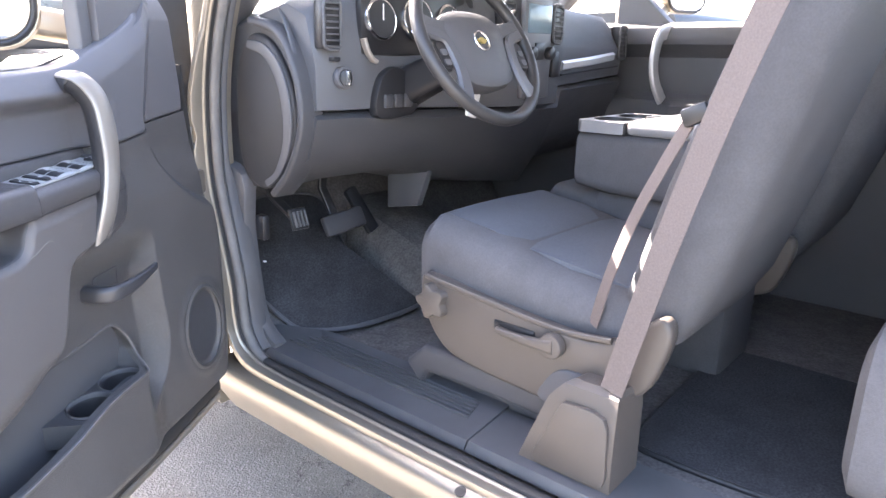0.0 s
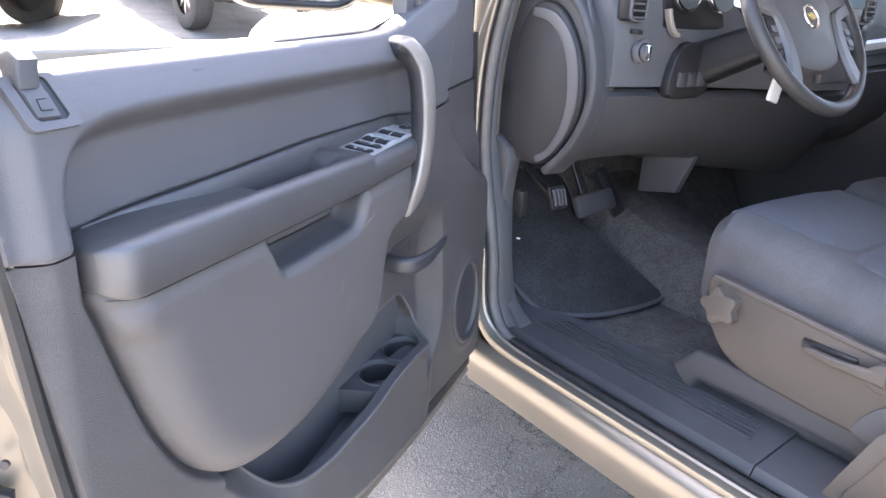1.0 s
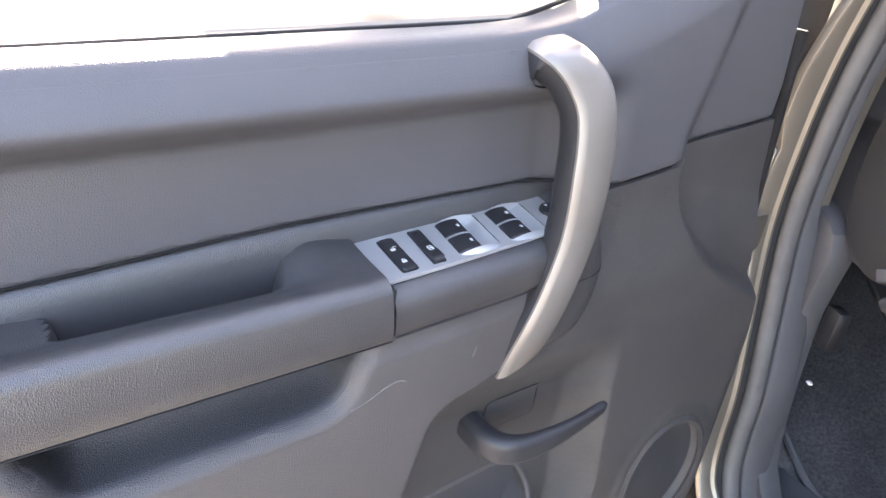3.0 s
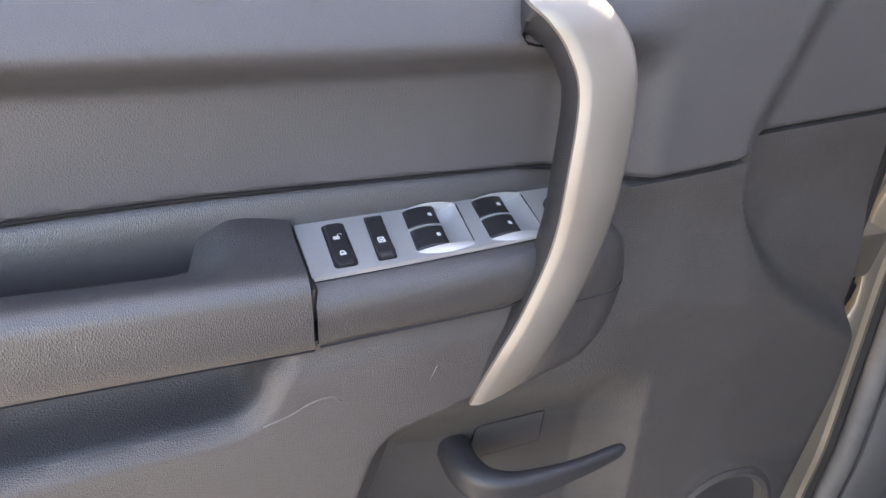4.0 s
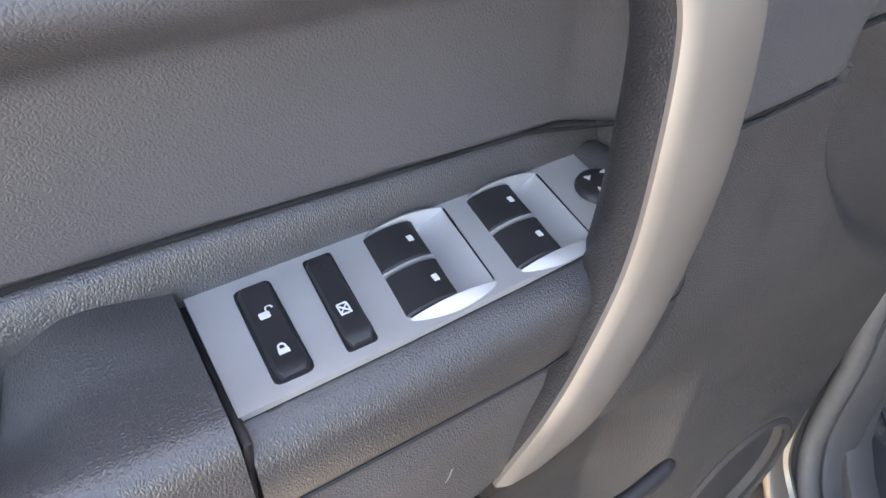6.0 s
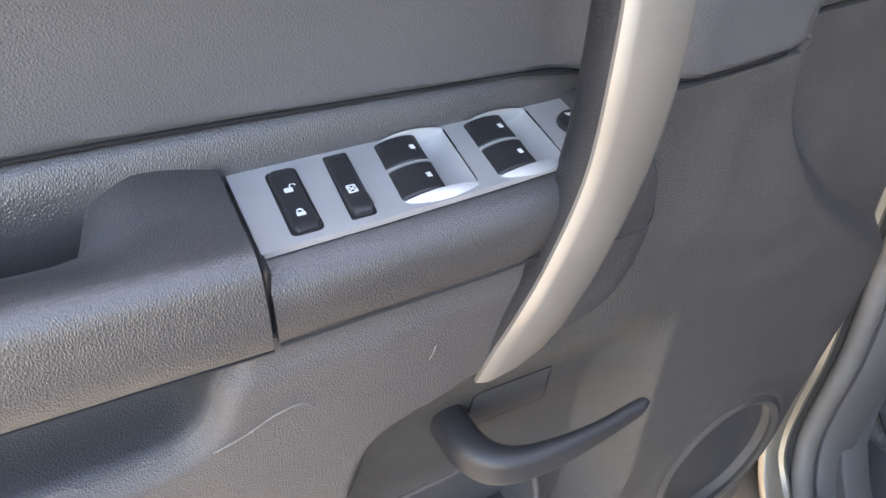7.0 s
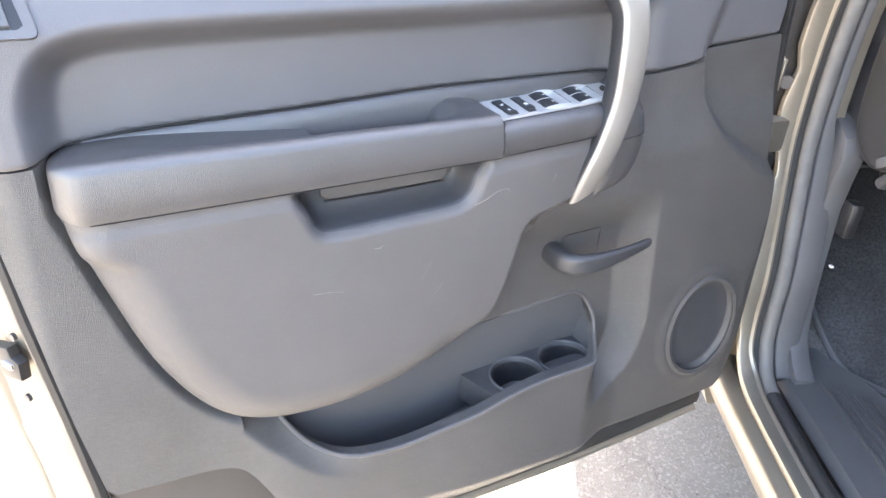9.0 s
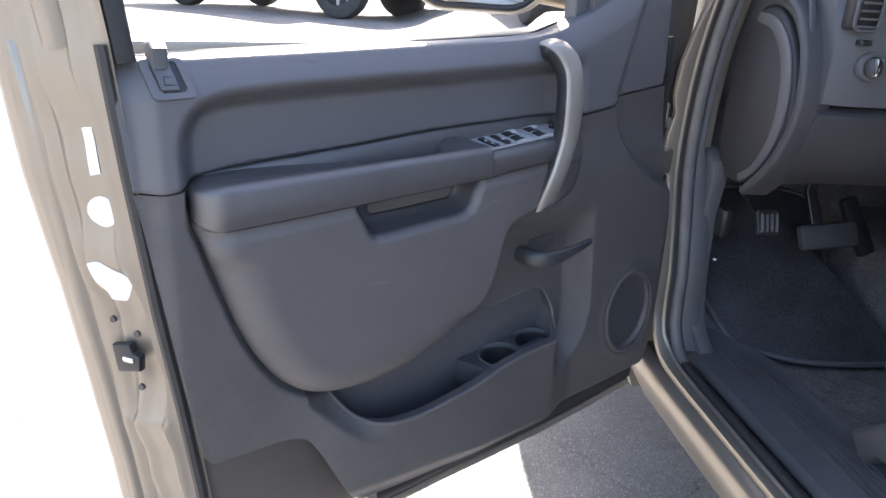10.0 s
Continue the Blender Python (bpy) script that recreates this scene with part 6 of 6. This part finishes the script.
def strap(path, width, across, thick=0.0022):
    rows = []
    for i, p in enumerate(path):
        a, b = Vector(path[max(i - 1, 0)]), Vector(path[min(i + 1, len(path) - 1)])
        t = (b - a).normalized()
        c = (Vector(across) - t * Vector(across).dot(t)).normalized()
        n = t.cross(c)
        p = Vector(p)
        rows.append([tuple(p + c * s * width / 2 + n * k * thick / 2) for s, k in ((-1, -1), (1, -1), (1, 1), (-1, 1))])
    return loft(rows)


part("shoulder_strap", strap(curve_pts([(0.060, -0.930, 0.815), (0.060, -0.992, 1.07), (0.062, -1.058, 1.31), (0.066, -1.108, 1.47), (0.074, -1.155, 1.60)], 5), 0.044, (0, 1, 0.25)), M["webbing"], belt)
part("lap_strap", strap(curve_pts([(0.130, -0.848, 0.90), (0.120, -0.875, 1.00), (0.115, -0.915, 1.12), (0.110, -0.958, 1.215), (0.10, -1.0, 1.297)], 5), 0.026, (0.5, 1, 0.2)), M["webbing"], belt, "slack taupe webbing")
part("latch_tongue", box((0.082, -1.035, 1.295), (0.098, -0.990, 1.325), 0.006, turn=Matrix.Rotation(radians(-25), 4, "X")), M["black"], belt, "dark belt tongue")
part("belt_ring", sweep([(0.075 + 0.03 * math.cos(a), -1.15, 1.505 + 0.025 * math.sin(a)) for a in [2 * math.pi * k / 20 for k in range(20)]], ring(0.005, 8), (0, 1, 0), closed=True), M["silver"], belt)
# box at the foot of the belt
bx = thing("belt_anchor_cover", (0.06, -0.86, 0.62), "taupe plastic belt anchor cover on the sill", "trim cover", space=TRUCK)
part("cover_shell", loft([[(0.035 - o, -0.755 - b, z), (0.035 - o, -0.955 + e, z), (0.135, -0.960 + e, z), (0.135, -0.77 - b, z)] for o, b, e, z in ((0.0, 0.0, 0.0, 0.622), (0.0, 0.03, 0.0, 0.70), (-0.004, 0.06, 0.0, 0.775), (-0.015, 0.085, 0.004, 0.806), (-0.03, 0.10, 0.01, 0.815))]), M["seat_trim"], bx, sharp=25)
part("cover_panel", prism(curve_pts([(-0.790, 0.642), (-0.815, 0.70), (-0.845, 0.768), (-0.865, 0.778), (-0.935, 0.772), (-0.945, 0.70), (-0.945, 0.645), (-0.92, 0.632), (-0.82, 0.632)], 3, True), 0.028, 0.040, "x", 0.003), M["seat_trim"], bx)

# console between the seats
con = thing("centre_console", (0.78, -0.65, 0.95), "grey folding centre console with two cup holders", "console", space=TRUCK)
part("console_body", cushion([(-0.495, 0.64, 0.92, 1.09, 1.20, 0.025), (-0.505, 0.625, 0.935, 1.06, 1.205, 0.03), (-0.60, 0.615, 0.94, 1.05, 1.205, 0.03), (-0.95, 0.615, 0.94, 1.04, 1.205, 0.03)]), M["cloth"], con)
top_ = part("console_lid", box((0.618, -0.95, 1.205), (0.938, -0.640, 1.242), 0.017, 4), M["lid"], con, "pale grey padded lid")
part("lid_latch", box((0.745, -0.652, 1.236), (0.812, -0.632, 1.2445), 0.003), M["black"], top_, "dark finger latch")
part("lid_joint", box((0.622, -0.641, 1.208), (0.934, -0.635, 1.236), 0.001), M["black"], top_)
tm = relief([(0.618 + 0.0, -0.636), (0.938, -0.636), (0.938, -0.515), (0.92, -0.497), (0.64, -0.497), (0.618, -0.515)], lambda X, Z: 0 * X, 0.005, [[(cx + 0.047 * math.cos(2 * math.pi * k / 36), -0.567 + 0.050 * math.sin(2 * math.pi * k / 36)) for k in range(36)] for cx in (0.705, 0.845)], 0.0)
for v in tm.verts:
    v.co = (v.co.x, v.co.z, 1.235)
for v in bmesh.ops.extrude_edge_only(tm, edges=[e for e in tm.edges if e.is_boundary])["geom"]:
    if isinstance(v, bmesh.types.BMVert):
        v.co.z -= 0.030
bmesh.ops.recalc_face_normals(tm, faces=tm.faces)
tr = part("cup_tray", tm, M["lid"], con)
for x in (0.705, 0.845):
    part("cup_holder", loft([[(x + q * math.cos(2 * math.pi * k / 36), -0.567 + q * 1.06 * math.sin(2 * math.pi * k / 36), 1.235 + h) for k in range(36)] for q, h in ((0.050, 0.0), (0.0495, 0.003), (0.0465, 0.002), (0.044, -0.028), (0.001, -0.028))], caps=False), M["black"], tr, "black cup holder")
part("console_foot", box((0.66, -0.93, 0.608), (0.90, -0.55, 1.05), 0.02), M["cloth"], con)
ms = thing("centre_seat_cushion", (0.78, -0.6, 0.72), "charcoal cloth middle seat cushion", "seat cushion", space=TRUCK)
part("cushion_body", cushion([(-0.38, 0.67, 0.89, 0.86, 1.00, 0.03), (-0.41, 0.66, 0.90, 0.80, 1.045, 0.05), (-0.60, 0.66, 0.90, 0.80, 1.04, 0.05), (-0.9, 0.66, 0.90, 0.80, 0.98, 0.05)]), M["cloth"], ms)

# rear bench
rb = thing("rear_bench", (0.75, -1.6, 0.612), "charcoal cloth rear bench seat", "car seat", space=TRUCK)
part("bench_cushion", cushion([(-1.285, 0.16, 1.40, 0.74, 0.96, 0.06), (-1.30, 0.13, 1.42, 0.71, 1.0, 0.08), (-1.40, 0.12, 1.43, 0.70, 1.03, 0.08), (-1.75, 0.12, 1.43, 0.72, 1.0, 0.08)]), M["cloth"], rb)
part("bench_back", cushion([(-1.74, 0.14, 1.40, 0.95, 1.52, 0.08), (-1.82, 0.12, 1.42, 0.9, 1.56, 0.08), (-1.93, 0.12, 1.42, 0.9, 1.54, 0.08)]), M["cloth"], rb)
part("bench_base", box((0.16, -1.9, 0.612), (1.40, -1.36, 0.75), 0.01), M["dash_dark"], rb)

# passenger door
pd = thing("passenger_door", (1.5, -0.4, 0.55), "closed dark grey passenger door with a pewter pull handle", "truck door", space=TRUCK)
part("door_trim", loft([[(1.475, y, 0.60), (1.470, y, 1.02), (1.44, y, 1.06), (1.435, y, 1.215), (1.455, y, 1.245), (1.500, y, 1.256), (1.512, y, 1.27), (1.512, y, 1.395), (1.495, y, 1.415), (1.452, y, 1.44), (1.442, y, 1.465), (1.447, y, 1.497), (1.475, y, 1.515), (1.52, y, 1.515), (1.52, y, 0.60)] for y in (0.50, -0.16, -0.5, -1.0, -1.95)]), M["dash_dark"], pd)
part("outer_panel", box((1.525, -1.97, 0.50), (1.58, 0.20, 1.50), 0.02), M["paint"], pd)
part("armrest", loft([[(1.475, y, 1.252), (1.42, y, 1.245), (1.400, y, 1.23), (1.405, y, 1.175), (1.475, y, 1.16)] for y in (-0.42, -0.6, -1.0)]), M["dash_dark"], pd)
part("pull_handle", sweep(curve_pts([(1.46, -0.375, 1.485), (1.425, -0.355, 1.470), (1.405, -0.350, 1.42), (1.402, -0.350, 1.36), (1.41, -0.360, 1.30), (1.44, -0.375, 1.245)], 5), rounded(0.050, 0.018, 0.007), (0, 1, 0)), M["silver"], pd, "satin pewter pull handle")
part("sail_panel", prism([(-0.16, 1.50), (-0.38, 1.50), (-0.16, 1.70)], 1.47, 1.52, "x", 0.005), M["dash_dark"], pd)
FAR_MIR = Matrix.Translation((1.745, -0.265, 1.668)) @ Matrix.Rotation(radians(-20), 4, "Z")
fm = loft([[(x * k, y, z * k) for x, z in rounded(0.21, 0.22, 0.06, 6)] for k, y in ((0.97, -0.05), (1.0, -0.04), (1.0, 0.0), (0.90, 0.05), (0.5, 0.09))])
fm.transform(FAR_MIR)
far_mirror = part("side_mirror", fm, M["paint"], pd, "pewter mirror housing")
fm = prism(rounded(0.185, 0.195, 0.05, 6), -0.0545, -0.048, "y", 0.001)
fm.transform(FAR_MIR)
part("mirror_glass", fm, M["chrome"], far_mirror, "mirror glass")
fm = sweep([(x, -0.050, z) for x, z in rounded(0.196, 0.206, 0.055, 6)], ring(0.006, 8), (0, 1, 0), closed=True)
fm.transform(FAR_MIR)
part("mirror_rim", fm, M["black"], far_mirror)
part("mirror_arm", sweep([(1.54, -0.24, 1.52), (1.62, -0.24, 1.54), (1.70, -0.25, 1.60)], rounded(0.06, 0.05, 0.018), (0, 0, 1)), M["paint"], far_mirror)
part("rear_window_post", sweep([(1.49, -1.0, 1.50), (1.47, -1.0, 1.82)], rounded(0.05, 0.06, 0.01), (1, 0, 0)), M["dash_dark"], pd)
part("mirror_housing", box((1.66, -0.14, 1.47), (1.88, -0.04, 1.69), 0.04, 4), M["paint"], pd)
part("mirror_glass", box((1.68, -0.148, 1.49), (1.86, -0.138, 1.67), 0.003), M["chrome"], pd)

# ---- the lot and what stands in it ----
def ground_z(x, y):
    """Level round the truck, then a ramp that climbs ahead of it."""
    t = max(0.0, y - 0.9)
    ramp = min(0.155 * t * t / (t + 0.5), 1.9 + 0.02 * max(0.0, t - 12))
    return ramp + (min(ramp, 0.92) - ramp) * float(step01((1.4 - x) / 1.6))


gb = bmesh.new()
xs = [-160, -60, -25, -12, -8, -6, -5, -4, -3, -2, -1, 0, 1, 2, 3, 4, 5, 6, 8, 12, 25, 60, 160]
ys = [-160, -60, -25, -10, -5, -3, -2, -1, 0, 0.5, 0.9, 1.1, 1.3, 1.5, 1.8, 2.2, 2.6, 3, 4, 5, 6, 7, 8, 9, 10, 11, 12, 13, 14, 16, 20, 30, 60, 160]
gv = [[gb.verts.new(TRUCK @ Vector((x, y, ground_z(x, y)))) for y in ys] for x in xs]
for i in range(len(xs) - 1):
    for j in range(len(ys) - 1):
        gb.faces.new((gv[i][j], gv[i + 1][j], gv[i + 1][j + 1], gv[i][j + 1]))
ground = part("ground", gb, M["asphalt"], None)
tagged(ground, "worn grey asphalt lot with cracks, part sun and part shade", "asphalt", kind="structure")


def car(name, m, paint, label, length=4.4, width=1.8, clear=0.42, tyre=0.42, tall=1.75, group="parked cars"):
    """A parked off-roader; x across, y ahead, standing on z = 0."""
    c = thing(name, (0, 0, 0), label, "parked car", group, space=m)
    w, l = width / 2, length / 2
    rows = []
    for y, lo, hi, k in ((-l, clear + 0.10, 1.05, 0.92), (-l + 0.12, clear, 1.12, 1), (l - 1.35, clear, 1.12, 1), (l - 0.25, clear, 1.08, 0.96), (l, clear + 0.12, 0.98, 0.88)):
        rows.append([(p * k, y, (lo + hi) / 2 + q) for p, q in rounded(width, hi - lo, 0.12, 4)])
    part("body", loft(rows), paint, c)
    rows = [[(p, y, (1.08 + tall) / 2 + q) for p, q in rounded(width * k, tall - 1.06, 0.10, 4)] for y, k in ((-l + 0.05, 0.86), (-l + 0.3, 0.9), (l - 1.8, 0.88), (l - 1.45, 0.82))]
    part("cabin", loft(rows), M["black"], c, "dark glazed cabin")
    part("bumper", box((-w + 0.08, l - 0.05, clear + 0.05), (w - 0.08, l + 0.16, clear + 0.25), 0.04, 3), M["black"], c)
    part("side_step", sweep([(-w - 0.06, -l + 1.2, clear - 0.02), (-w - 0.06, l - 1.5, clear - 0.02)], rounded(0.08, 0.05, 0.015), (0, 0, 1)), M["black"], c)
    for s in (-1, 1):
        part("headlight", disc((s * (w - 0.28), l - 0.02, 0.86), 0.10, 0.05, (0, 1, 0), 24, None, 0.02), M["chrome"], c)
        for y in (-l + 0.80, l - 0.78):
            x = s * (w - 0.04)
            n = 40
            prof = [(tyre * 0.58, -0.11), (tyre * 0.86, -0.125), (tyre * 0.97, -0.105), (tyre, -0.06), (tyre, 0.06), (tyre * 0.97, 0.105), (tyre * 0.86, 0.125), (tyre * 0.58, 0.11)]
            rows = [[(x + s * q, y + r * math.cos(2 * math.pi * k / n), tyre + r * math.sin(2 * math.pi * k / n)) for k in range(n)] for r, q in prof]
            wh = part("wheel", loft(rows, caps=False), M["tyre"], c, "dusty off-road wheel")
            part("rim", disc((x + s * 0.02, y, tyre), tyre * 0.60, 0.05, (s, 0, 0), 32), M["black"], wh)
            for k in range(8):
                a = 2 * math.pi * k / 8
                d = Vector((0, math.cos(a), math.sin(a)))
                o = Vector((x + s * 0.085, y, tyre))
                e = Vector((0, -math.sin(a), math.cos(a)))
                rr = [[tuple(o + d * r + e * ww * q + Vector((s * h, 0, 0))) for q, h in ((-1, 0), (1, 0), (1, -0.03), (-1, -0.03))] for r, ww in ((tyre * 0.10, 0.03), (tyre * 0.57, 0.022))]
                part("spoke", loft(rr), M["alloy"], wh)
            part("hub", disc((x + s * 0.05, y, tyre), 0.06, 0.05, (s, 0, 0), 20, None, 0.01), M["alloy"], wh)
    return c


def stand(x, y, turn):
    """A place in the lot, by the truck's axes."""
    slope = math.atan2(ground_z(x, y + 0.5) - ground_z(x, y - 0.5), 1.0)
    return TRUCK @ Matrix.Translation((x, y, ground_z(x, y))) @ Matrix.Rotation(slope, 4, "X") @ Matrix.Rotation(radians(turn), 4, "Z")


car("off_roader", stand(2.35, 9.45, 184), M["suv"], "dark off-roader on chunky tyres parked up the ramp")
car("off_roader", stand(-1.57, 10.25, 236), M["suv"], "dark off-roader parked at an angle up the ramp")
car("blue_car", stand(-5.2, 9.0, 178), M["car_blue"], "steel blue car parked in the sun", tyre=0.34, clear=0.25, tall=1.5)
for k, (p, n) in enumerate((("car_blue", "blue_car"), ("car_white", "white_car"), ("suv", "dark_car"))):
    car(n, TRUCK @ Matrix.Translation((6.2 + 0.2 * k, 1.95 - 2.5 * k, 0)) @ Matrix.Rotation(radians(86), 4, "Z"), M[p], ("steel blue", "white", "dark")[k] + " estate car parked beyond the passenger side", tyre=0.36, clear=0.28, tall=1.80)
